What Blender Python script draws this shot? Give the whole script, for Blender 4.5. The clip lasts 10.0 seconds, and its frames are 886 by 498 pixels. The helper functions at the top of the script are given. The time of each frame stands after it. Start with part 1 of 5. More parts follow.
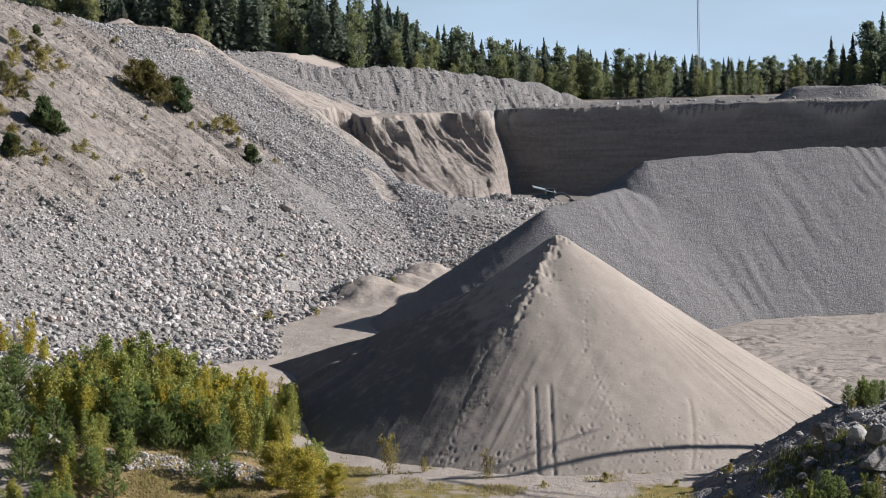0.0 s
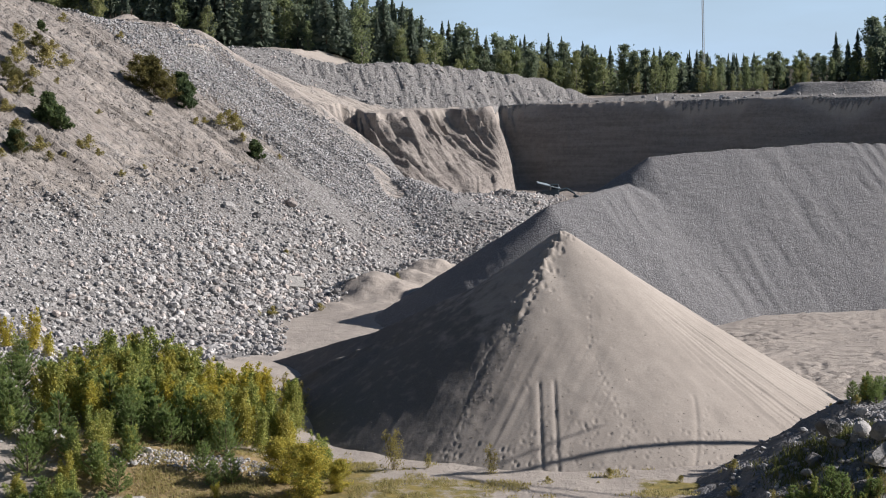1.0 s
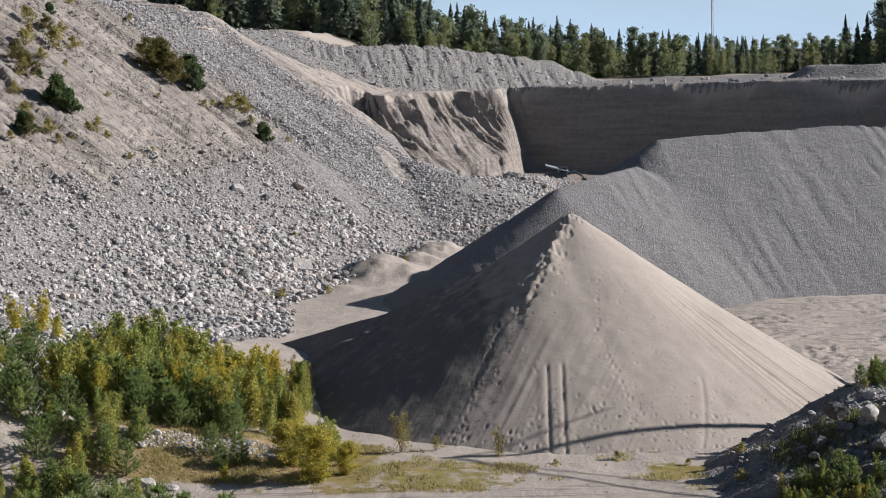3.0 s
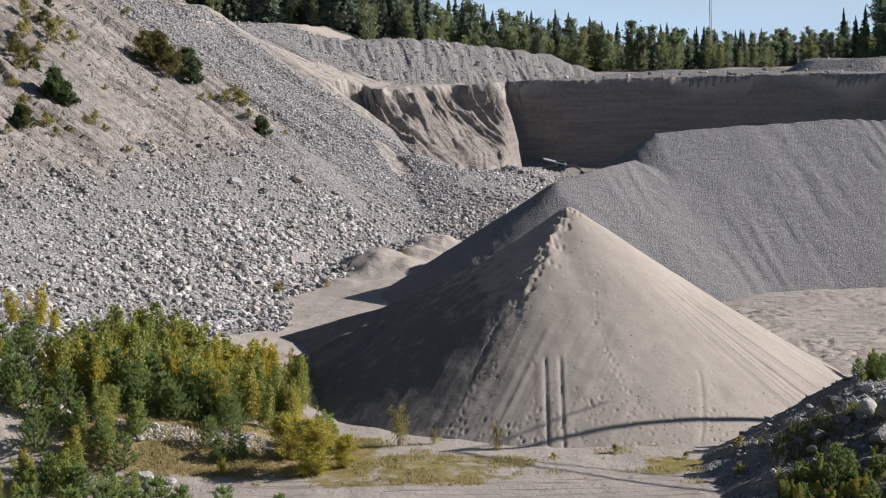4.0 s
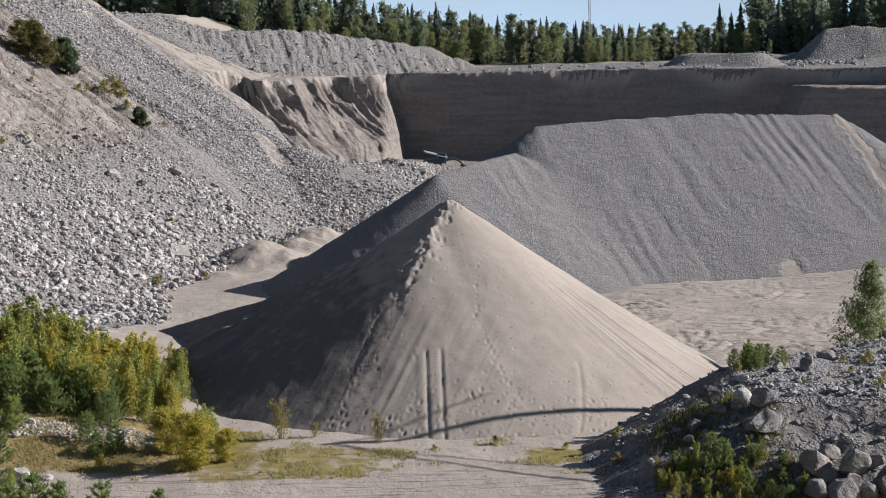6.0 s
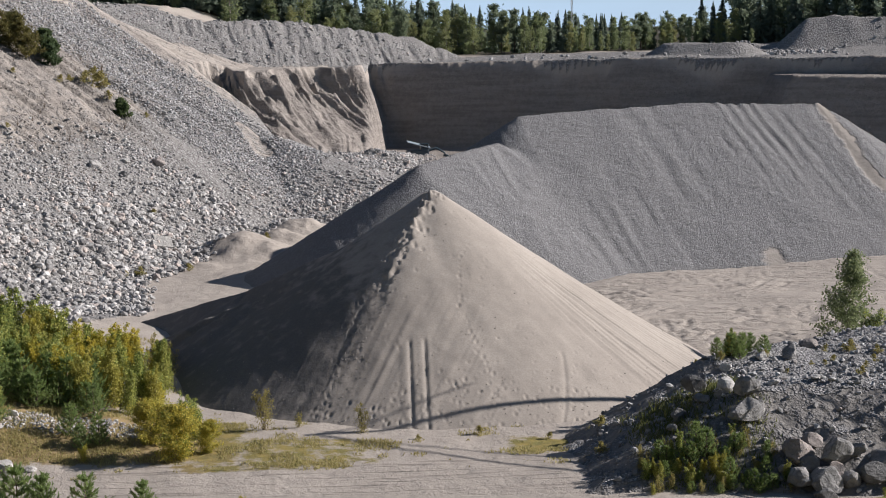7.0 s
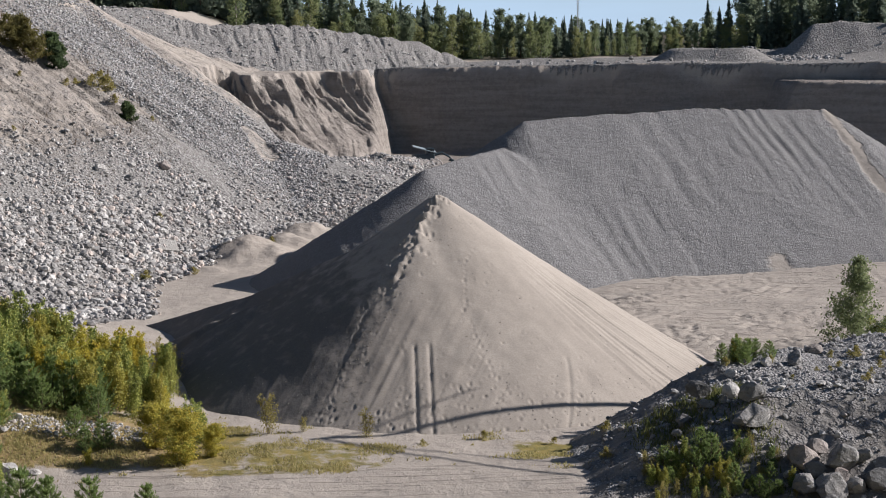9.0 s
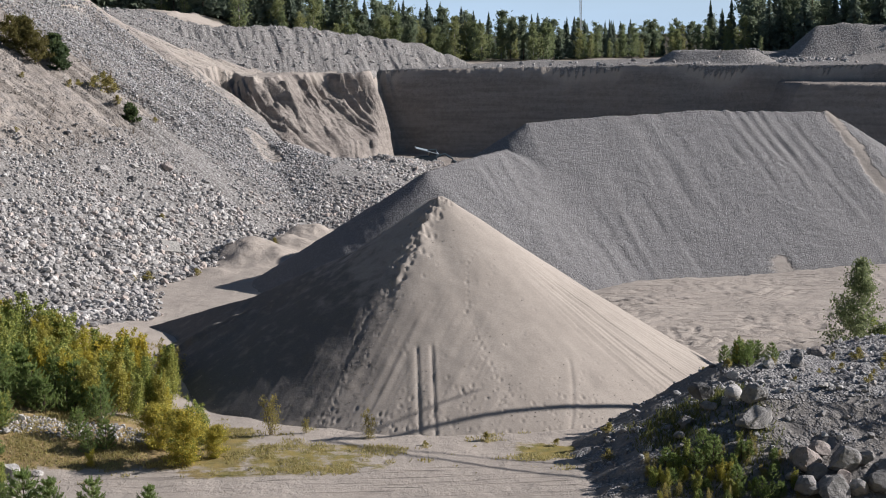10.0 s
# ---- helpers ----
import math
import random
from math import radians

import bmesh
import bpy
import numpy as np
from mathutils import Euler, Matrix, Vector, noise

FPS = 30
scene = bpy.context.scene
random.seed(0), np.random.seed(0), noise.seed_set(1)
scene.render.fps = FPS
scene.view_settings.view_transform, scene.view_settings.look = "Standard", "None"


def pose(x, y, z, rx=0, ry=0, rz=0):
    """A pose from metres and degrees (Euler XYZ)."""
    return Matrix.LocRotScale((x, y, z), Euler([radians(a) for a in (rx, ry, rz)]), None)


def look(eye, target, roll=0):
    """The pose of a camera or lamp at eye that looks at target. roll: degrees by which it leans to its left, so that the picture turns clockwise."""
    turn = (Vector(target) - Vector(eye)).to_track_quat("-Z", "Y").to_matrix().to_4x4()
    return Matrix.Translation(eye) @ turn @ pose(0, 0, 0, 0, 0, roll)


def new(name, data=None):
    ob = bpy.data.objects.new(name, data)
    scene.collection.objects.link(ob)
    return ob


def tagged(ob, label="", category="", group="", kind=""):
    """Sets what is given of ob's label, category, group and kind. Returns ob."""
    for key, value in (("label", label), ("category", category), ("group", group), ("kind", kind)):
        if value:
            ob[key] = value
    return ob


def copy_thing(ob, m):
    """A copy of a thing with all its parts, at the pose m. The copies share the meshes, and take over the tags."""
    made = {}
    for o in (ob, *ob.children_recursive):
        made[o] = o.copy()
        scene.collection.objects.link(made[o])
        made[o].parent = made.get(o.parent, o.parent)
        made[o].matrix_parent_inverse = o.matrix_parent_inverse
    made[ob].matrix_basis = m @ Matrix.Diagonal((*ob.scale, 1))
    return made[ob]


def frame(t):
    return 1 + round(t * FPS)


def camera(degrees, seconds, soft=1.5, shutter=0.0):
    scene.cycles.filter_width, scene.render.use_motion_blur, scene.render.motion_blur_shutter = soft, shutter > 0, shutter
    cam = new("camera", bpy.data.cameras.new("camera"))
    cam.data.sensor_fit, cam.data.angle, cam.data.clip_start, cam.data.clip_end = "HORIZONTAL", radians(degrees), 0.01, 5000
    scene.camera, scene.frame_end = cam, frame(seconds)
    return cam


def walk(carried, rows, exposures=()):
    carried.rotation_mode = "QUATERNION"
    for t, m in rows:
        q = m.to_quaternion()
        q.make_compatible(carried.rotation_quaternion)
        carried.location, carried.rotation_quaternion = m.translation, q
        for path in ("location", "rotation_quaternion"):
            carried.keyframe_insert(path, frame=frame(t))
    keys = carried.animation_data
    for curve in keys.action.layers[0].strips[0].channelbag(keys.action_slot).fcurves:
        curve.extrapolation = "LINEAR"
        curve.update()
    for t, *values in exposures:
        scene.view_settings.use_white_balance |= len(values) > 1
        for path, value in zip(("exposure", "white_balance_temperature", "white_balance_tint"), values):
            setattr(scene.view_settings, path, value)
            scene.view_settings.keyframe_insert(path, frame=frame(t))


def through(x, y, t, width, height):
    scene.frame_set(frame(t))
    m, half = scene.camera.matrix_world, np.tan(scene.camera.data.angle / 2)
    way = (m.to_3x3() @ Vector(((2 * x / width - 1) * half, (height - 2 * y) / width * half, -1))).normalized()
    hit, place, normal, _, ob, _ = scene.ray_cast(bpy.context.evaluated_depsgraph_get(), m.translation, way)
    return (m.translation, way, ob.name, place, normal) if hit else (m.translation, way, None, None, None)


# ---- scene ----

# The camera stands on the edge of the hill and turns.
cam = camera(30.27, 10.0, soft=1.0)
EYE = 25.0
TURNS = [  # seconds, pitch, roll, yaw
    (0.0, -6.058, 1.268, 0.360),
    (0.5, -6.214, 1.218, 0.468),
    (1.0, -6.203, 1.252, 0.514),
    (1.5, -6.329, 1.290, 0.649),
    (2.0, -6.386, 1.261, 0.881),
    (2.5, -6.591, 1.222, 0.834),
    (4.0, -7.030, 1.174, 0.739),
    (4.5, -7.096, 1.200, 0.000),
    (5.0, -7.234, 1.167, -0.813),
    (5.5, -7.236, 0.969, -1.890),
    (6.0, -7.358, 0.709, -3.397),
    (6.2, -7.451, 0.690, -3.843),
    (7.5, -7.805, 0.848, -4.013),
    (8.0, -7.863, 0.840, -3.986),
    (8.5, -7.802, 0.719, -3.818),
    (9.0, -7.544, 0.661, -3.799),
    (9.5, -7.434, 0.598, -3.804),
    (10.0, -7.489, 0.617, -3.705),
]
walk(cam, [(t, pose(0, 0, EYE, 90 + p, r, w)) for t, p, r, w in TURNS], exposures=[(0.0, 0.31), (10.0, 0.31)])

# ---- light ----
SUN_EL, SUN_AZ = 27.0, 84.0  # degrees; azimuth clockwise from +y
SUN = Vector((math.cos(radians(SUN_EL)) * math.sin(radians(SUN_AZ)), math.cos(radians(SUN_EL)) * math.cos(radians(SUN_AZ)), math.sin(radians(SUN_EL))))
sun_data = bpy.data.lights.new("sun", "SUN")
sun_data.energy, sun_data.angle, sun_data.color = 5.5, radians(0.53), (1.0, 0.928, 0.890)
sun_lamp = new("sun", sun_data)
sun_lamp.matrix_world = look(SUN * 300, (0, 0, 0))

world = bpy.data.worlds.new("sky")
scene.world = world
world.use_nodes = True
wn, wl = world.node_tree.nodes, world.node_tree.links
sky = wn.new("ShaderNodeTexSky")
sky.sky_type, sky.sun_disc = "NISHITA", False
sky.sun_elevation, sky.sun_rotation = radians(SUN_EL), radians(SUN_AZ)
sky.air_density, sky.dust_density, sky.ozone_density = 1.0, 0.4, 3.0
wn["Background"].inputs["Strength"].default_value = 0.0435
# thin high cloud, whiter towards the horizon
wco = wn.new("ShaderNodeTexCoord")
wsep = wn.new("ShaderNodeSeparateXYZ")
wl.new(wco.outputs["Generated"], wsep.inputs[0])
wmap = wn.new("ShaderNodeMapping")
wmap.inputs["Scale"].default_value = (2.0, 2.0, 9.0)
wl.new(wco.outputs["Generated"], wmap.inputs["Vector"])
wnoise = wn.new("ShaderNodeTexNoise")
wnoise.inputs["Scale"].default_value, wnoise.inputs["Detail"].default_value = 1.6, 6.0
wl.new(wmap.outputs[0], wnoise.inputs["Vector"])
wveil = wn.new("ShaderNodeMapRange")
wveil.interpolation_type = "SMOOTHSTEP"
for wkey, wval in (("From Min", 0.38), ("From Max", 0.72), ("To Min", 0.72), ("To Max", 1.0)):
    wveil.inputs[wkey].default_value = wval
wl.new(wnoise.outputs["Fac"], wveil.inputs["Value"])
wlow = wn.new("ShaderNodeMapRange")
for wkey, wval in (("From Min", 0.0), ("From Max", 0.2), ("To Min", 1.0), ("To Max", 0.0)):
    wlow.inputs[wkey].default_value = wval
wl.new(wsep.outputs[2], wlow.inputs["Value"])
wfac = wn.new("ShaderNodeMath")
wfac.operation = "MULTIPLY"
wl.new(wveil.outputs[0], wfac.inputs[0])
wl.new(wlow.outputs[0], wfac.inputs[1])
wmix = wn.new("ShaderNodeMix")
wmix.data_type = "RGBA"
wmix.inputs[7].default_value = (10.8, 14.9, 20.3, 1)
wl.new(wfac.outputs[0], wmix.inputs["Factor"])
wl.new(sky.outputs[0], wmix.inputs[6])
wl.new(wmix.outputs[2], wn["Background"].inputs["Color"])

# ---- small tools ----
def lattice(ix, iy, seed):
    """A repeatable random number for each whole-number place."""
    n = (ix.astype(np.int64) * 374761393 + iy.astype(np.int64) * 668265263 + seed * 974711) & 0x7FFFFFFF
    n = ((n ^ (n >> 13)) * 1274126177) & 0x7FFFFFFF
    n = ((n ^ (n >> 16)) * 461845907) & 0x7FFFFFFF
    return ((n ^ (n >> 15)) & 0xFFFFF) / 524287.5 - 1.0


def value_noise(x, y, seed=0):
    ix, iy = np.floor(x), np.floor(y)
    u, v = x - ix, y - iy
    u, v = u * u * (3 - 2 * u), v * v * (3 - 2 * v)
    a, b = lattice(ix, iy, seed), lattice(ix + 1, iy, seed)
    c, d = lattice(ix, iy + 1, seed), lattice(ix + 1, iy + 1, seed)
    return (a * (1 - u) + b * u) * (1 - v) + (c * (1 - u) + d * u) * v


def fbm(x, y, size, octaves=4, seed=0):
    total, amp, s = 0.0, 1.0, 1.0 / size
    for k in range(octaves):
        total = total + amp * value_noise(x * s + 13.7 * k, y * s - 7.1 * k, seed + k)
        amp, s = amp * 0.5, s * 2.03
    return total


def step(a, b, x):
    t = np.clip((x - a) / (b - a), 0, 1)
    return t * t * (3 - 2 * t)


def soft_max(a, b, k):
    h = np.clip(0.5 + 0.5 * (a - b) / k, 0, 1)
    return b * (1 - h) + a * h + k * h * (1 - h)


def soft_min(a, b, k):
    return -soft_max(-a, -b, k)


def along(x, y, path):
    """Distance to a path in plan, the height along it and the signed side (positive to its left)."""
    best, high, side = np.full(np.shape(x), 1e9), np.zeros(np.shape(x)), np.zeros(np.shape(x))
    for (x0, y0, z0), (x1, y1, z1) in zip(path, path[1:]):
        dx, dy = x1 - x0, y1 - y0
        t = np.clip(((x - x0) * dx + (y - y0) * dy) / (dx * dx + dy * dy), 0, 1)
        d = np.hypot(x - x0 - t * dx, y - y0 - t * dy)
        s = np.sign(dx * (y - y0) - dy * (x - x0))
        near = d < best - 1e-6
        best, high, side = np.where(near, d, best), np.where(near, z0 + t * (z1 - z0), high), np.where(near, s, side)
    return best, high, side


def ridge(x, y, path, slope):
    """Height of a heap under a crest line, at its angle of repose."""
    total = np.full(np.shape(x), -1e3)
    for a, b in zip(path, path[1:]):
        d, z, _ = along(x, y, [a, b])
        total = np.maximum(total, z - slope * d)
    return total


def mesh_of(name, verts, faces, material, smooth=True, **fields):
    """A mesh from arrays; faces all with the same number of corners. fields: a value a vertex each."""
    verts, faces = np.asarray(verts, np.float32), np.asarray(faces, np.int32)
    me = bpy.data.meshes.new(name)
    n = faces.shape[1]
    me.vertices.add(len(verts))
    me.vertices.foreach_set("co", verts.ravel())
    me.loops.add(faces.size)
    me.loops.foreach_set("vertex_index", faces.ravel())
    me.polygons.add(len(faces))
    me.polygons.foreach_set("loop_start", np.arange(0, faces.size, n, dtype=np.int32))
    me.polygons.foreach_set("loop_total", np.full(len(faces), n, np.int32))
    me.polygons.foreach_set("use_smooth", np.full(len(faces), smooth, bool))
    me.update(calc_edges=True)
    for key, values in fields.items():
        me.attributes.new(key, "FLOAT", "POINT").data.foreach_set("value", np.asarray(values, np.float32))
    me.materials.append(material)
    return me


def part(name, data, material, parent, label=""):
    """Links a mesh (or a bmesh) as one part under a thing."""
    if isinstance(data, bmesh.types.BMesh):
        me = bpy.data.meshes.new(name)
        data.to_mesh(me)
        data.free()
        me.materials.append(material)
        data = me
    ob = new(name, data)
    ob.parent = parent
    return tagged(ob, label)


def grid_faces(rows, cols, keep=None):
    i = np.arange(rows * cols).reshape(rows, cols)
    f = np.stack([i[:-1, :-1], i[:-1, 1:], i[1:, 1:], i[1:, :-1]], -1).reshape(-1, 4)
    if keep is not None:
        f = f[keep.reshape(-1)[f].any(1)]
    return f


def compact(verts, faces, *fields):
    used = np.unique(faces)
    at = np.zeros(len(verts), np.int64)
    at[used] = np.arange(len(used))
    return (verts[used], at[faces], *[f[used] for f in fields])


# ---- materials ----
class Shade:
    """A node material, built up step by step."""

    def __init__(self, name, rough=0.9, metal=0.0, spec=0.3):
        self.mat = bpy.data.materials.new(name)
        self.mat.use_nodes = True
        self.n, self.l = self.mat.node_tree.nodes, self.mat.node_tree.links
        self.b = self.n["Principled BSDF"]
        self.b.inputs["Roughness"].default_value = rough
        self.b.inputs["Metallic"].default_value = metal
        self.b.inputs["Specular IOR Level"].default_value = spec
        self.pos = self.n.new("ShaderNodeNewGeometry").outputs["Position"]

    def put(self, socket, value):
        if isinstance(value, bpy.types.NodeSocket):
            self.l.new(value, socket)
        elif isinstance(value, tuple) and len(value) == 3 and socket.type == "RGBA":
            socket.default_value = (*value, 1)
        else:
            socket.default_value = value

    def noise(self, size, detail=4.0, rough=0.55, vector=None, squash=None, turn=0.0):
        t = self.n.new("ShaderNodeTexNoise")
        v = vector or self.pos
        if squash:
            m = self.n.new("ShaderNodeMapping")
            m.inputs["Scale"].default_value = squash
            m.inputs["Rotation"].default_value = (0, 0, radians(turn))
            self.l.new(v, m.inputs["Vector"])
            v = m.outputs[0]
        self.l.new(v, t.inputs["Vector"])
        t.inputs["Scale"].default_value, t.inputs["Detail"].default_value, t.inputs["Roughness"].default_value = 1.0 / size, detail, rough
        return t.outputs["Fac"]

    def streaks(self, size, dx, dy, drawn):
        """Noise drawn out along a direction of the plan."""
        out = self.n.new("ShaderNodeCombineXYZ")
        for k, way in enumerate(((-dy, dx, 0), (dx * drawn, dy * drawn, 0))):
            dot = self.n.new("ShaderNodeVectorMath")
            dot.operation = "DOT_PRODUCT"
            self.l.new(self.pos, dot.inputs[0])
            dot.inputs[1].default_value = way
            self.l.new(dot.outputs["Value"], out.inputs[k])
        return self.noise(size, 5, 0.6, vector=out.outputs[0])

    def cells(self, size, feature="F1", out="Distance"):
        t = self.n.new("ShaderNodeTexVoronoi")
        t.feature = feature
        self.l.new(self.pos, t.inputs["Vector"])
        t.inputs["Scale"].default_value = 1.0 / size
        return t.outputs[out]

    def attr(self, name):
        t = self.n.new("ShaderNodeAttribute")
        t.attribute_name = name
        return t.outputs["Fac"]

    def span(self, value, a, b, lo=0.0, hi=1.0):
        t = self.n.new("ShaderNodeMapRange")
        t.interpolation_type = "SMOOTHSTEP"
        for key, v in (("From Min", a), ("From Max", b), ("To Min", lo), ("To Max", hi)):
            t.inputs[key].default_value = v
        self.l.new(value, t.inputs["Value"])
        return t.outputs[0]

    def math(self, op, a, b=0.5):
        t = self.n.new("ShaderNodeMath")
        t.operation = op
        self.put(t.inputs[0], a)
        self.put(t.inputs[1], b)
        return t.outputs[0]

    def mix(self, fac, a, b, blend="MIX"):
        t = self.n.new("ShaderNodeMix")
        t.data_type, t.blend_type = "RGBA", blend
        self.put(t.inputs["Factor"], fac)
        self.put(t.inputs[6], a)
        self.put(t.inputs[7], b)
        return t.outputs[2]

    def random(self, island=False):
        if island:
            return self.n.new("ShaderNodeNewGeometry").outputs["Random Per Island"]
        return self.n.new("ShaderNodeObjectInfo").outputs["Random"]

    def bump(self, height, strength, distance, normal=None):
        t = self.n.new("ShaderNodeBump")
        t.inputs["Strength"].default_value, t.inputs["Distance"].default_value = strength, distance
        self.put(t.inputs["Height"], height)
        if normal:
            self.l.new(normal, t.inputs["Normal"])
        return t.outputs[0]

    def done(self, colour, normal=None, rough=None):
        self.put(self.b.inputs["Base Color"], colour)
        if normal:
            self.l.new(normal, self.b.inputs["Normal"])
        if rough is not None:
            self.put(self.b.inputs["Roughness"], rough)
        return self.mat


def earth(name, sand, sand2, stone, stone2, pebble=0.35, bumpy=1.0, loose=0.42, gaps=0.55):
    """Loose ground: sand and gravel mixed by the mesh's own 'gravel' field, dry grass by 'grass', newly cut brown sand
    and the pit floor's painted shade by 'fresh'.
    """
    s = Shade(name, 0.95, spec=0.15)
    big, mid, fine = s.noise(9.0, 5), s.noise(1.1, 5), s.noise(0.12, 3)
    dirt = s.mix(s.span(big, 0.35, 0.68), sand, sand2)
    dirt = s.mix(s.span(mid, 0.3, 0.75, 0.0, 0.30), dirt, tuple(c * 0.72 for c in sand2))
    grain = s.cells(pebble, out="Color")
    one = s.math("MULTIPLY", grain, 1.0)
    rocks = s.mix(one, stone, stone2)
    gap = s.span(s.cells(pebble), 0.25, 0.6)
    rocks = s.mix(s.math("MULTIPLY", gap, gaps), rocks, tuple(c * 0.35 for c in stone))
    many = s.math("ADD", s.attr("gravel"), s.math("MULTIPLY", s.math("SUBTRACT", mid, 0.5), 0.9))
    many = s.span(many, 0.3, 0.7)
    colour = s.mix(many, dirt, rocks)
    beds = s.math("ADD", s.noise(1.4, 5, 0.6, squash=(0.12, 0.12, 1.5)), s.math("MULTIPLY", s.math("SUBTRACT", s.noise(0.9, 6, 0.65), 0.5), 0.8))
    fresh_or_shade = s.mix(s.span(beds, 0.25, 0.75), (0.215, 0.194, 0.180), (0.325, 0.297, 0.273))
    colour = s.mix(s.attr("fresh_or_shade"), colour, fresh_or_shade)
    # wheel ruts and tread marks on driven ground
    marks = s.math("MAXIMUM", s.span(s.noise(0.9, 3, squash=(0.07, 1.3, 1), turn=-4), 0.56, 0.66), s.span(s.noise(0.8, 3, squash=(0.08, 1.3, 1), turn=17), 0.60, 0.68))
    marks = s.math("MAXIMUM", marks, s.span(s.noise(0.8, 3, squash=(0.09, 1.3, 1), turn=-28), 0.62, 0.70))
    marks = s.math("MULTIPLY", marks, s.math("MULTIPLY", s.attr("rut"), s.span(s.noise(7.0, 3), 0.35, 0.6, 0.25, 1.0)))
    colour = s.mix(s.math("MULTIPLY", marks, 0.45), colour, tuple(c * 0.5 for c in sand2))
    # rills and soil lines running down the bare slope
    rill = s.math("MULTIPLY", s.span(s.streaks(1.3, 0.94, -0.337, 0.06), 0.44, 0.60), s.attr("rill"))
    colour = s.mix(s.math("MULTIPLY", rill, 0.65), colour, tuple(c * 0.38 for c in sand2))
    straw = s.mix(s.span(s.noise(0.7, 4), 0.3, 0.7), (0.34, 0.25, 0.115), (0.23, 0.175, 0.085))
    fresh_turf = s.mix(s.span(s.noise(0.9, 4), 0.3, 0.7), (0.30, 0.235, 0.065), (0.165, 0.155, 0.042))
    east = s.n.new("ShaderNodeSeparateXYZ")
    s.l.new(s.pos, east.inputs[0])
    turf = s.mix(s.span(s.math("ADD", east.outputs[0], s.math("MULTIPLY", s.noise(3.0, 4), 8.0)), -8.0, -1.0), straw, fresh_turf)
    green = s.math("ADD", s.attr("grass"), s.math("MULTIPLY", s.math("SUBTRACT", s.noise(1.6, 6, 0.7), 0.5), 1.6))
    colour = s.mix(s.span(green, 0.35, 0.65), colour, turf)
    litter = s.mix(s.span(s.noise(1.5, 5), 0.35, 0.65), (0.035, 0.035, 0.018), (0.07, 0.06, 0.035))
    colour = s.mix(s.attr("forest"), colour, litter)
    colour = s.mix(s.span(fine, 0.3, 0.7, 0.0, 0.3), colour, tuple(c * 0.55 for c in sand2))
    firm = s.math("MAXIMUM", s.math("ADD", s.math("MULTIPLY", many, 1.0 - loose), loose), s.attr("fresh_or_shade"))
    low = s.bump(s.math("MULTIPLY", mid, firm), 0.8 * bumpy, 0.35)
    low = s.bump(s.math("MULTIPLY", s.noise(0.4, 4), firm), 0.8 * bumpy, 0.2, low)
    low = s.bump(s.math("SUBTRACT", 1.0, marks), 0.7, 0.12, low)
    low = s.bump(s.math("MULTIPLY", s.noise(1.0, 7, 0.7), s.attr("fresh_or_shade")), 0.9, 0.45, low)
    peb = s.bump(s.math("MULTIPLY", s.math("SUBTRACT", 1.0, s.cells(pebble)), many), 0.9 * bumpy, 0.16, low)
    return s.done(colour, s.bump(fine, 0.6 * bumpy, 0.08, peb))


EARTH = earth("earth", (0.46, 0.415, 0.37), (0.39, 0.352, 0.315), (0.44, 0.434, 0.428), (0.245, 0.244, 0.245), gaps=0.8)
# pile_sand's dark grain tones also carry the painted shade of the heap's western flank
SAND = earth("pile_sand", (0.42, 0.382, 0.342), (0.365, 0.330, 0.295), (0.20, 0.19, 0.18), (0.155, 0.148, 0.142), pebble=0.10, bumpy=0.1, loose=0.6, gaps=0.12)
BANK_SOIL = earth("bank_gravel", (0.28, 0.265, 0.25), (0.22, 0.21, 0.20), (0.58, 0.58, 0.585), (0.25, 0.25, 0.255), pebble=0.16, gaps=0.85)
GRAVEL = earth("pile_gravel", (0.36, 0.33, 0.30), (0.31, 0.285, 0.26), (0.375, 0.378, 0.390), (0.155, 0.158, 0.166), pebble=0.13, bumpy=0.55, gaps=0.7)


def stone_material(name, light, dark, warm):
    s = Shade(name, 0.85, spec=0.25)
    c = s.mix(s.random(True), light, dark)
    c = s.mix(s.span(s.math("FRACT", s.math("MULTIPLY", s.random(True), 17.3)), 0.78, 1.0), c, warm)
    c = s.mix(s.span(s.noise(0.35, 5), 0.35, 0.7, 0.0, 0.5), c, tuple(v * 0.6 for v in dark))
    return s.done(c, s.bump(s.noise(0.15, 5), 0.6, 0.05))


STONE = stone_material("stone", (0.63, 0.62, 0.61), (0.20, 0.197, 0.196), (0.56, 0.49, 0.45))


BANK_STONE = stone_material("bank_stone", (0.60, 0.60, 0.60), (0.19, 0.19, 0.193), (0.40, 0.37, 0.35))
CLOD = stone_material("clods", (0.46, 0.43, 0.40), (0.20, 0.18, 0.16), (0.44, 0.40, 0.36))


def leaf_material(name, a, b, c, through=0.55):
    s = Shade(name, 0.65, spec=0.25)
    k = s.mix(s.random(True), a, b)
    k = s.mix(s.span(s.random(), 0.2, 1.0, 0.0, 0.75), k, c)
    mat = s.done(k)
    tr = s.n.new("ShaderNodeBsdfTranslucent")
    s.l.new(k, tr.inputs["Color"])
    mx = s.n.new("ShaderNodeMixShader")
    mx.inputs[0].default_value = through
    s.l.new(s.b.outputs[0], mx.inputs[1])
    s.l.new(tr.outputs[0], mx.inputs[2])
    s.l.new(mx.outputs[0], s.n["Material Output"].inputs["Surface"])
    return mat


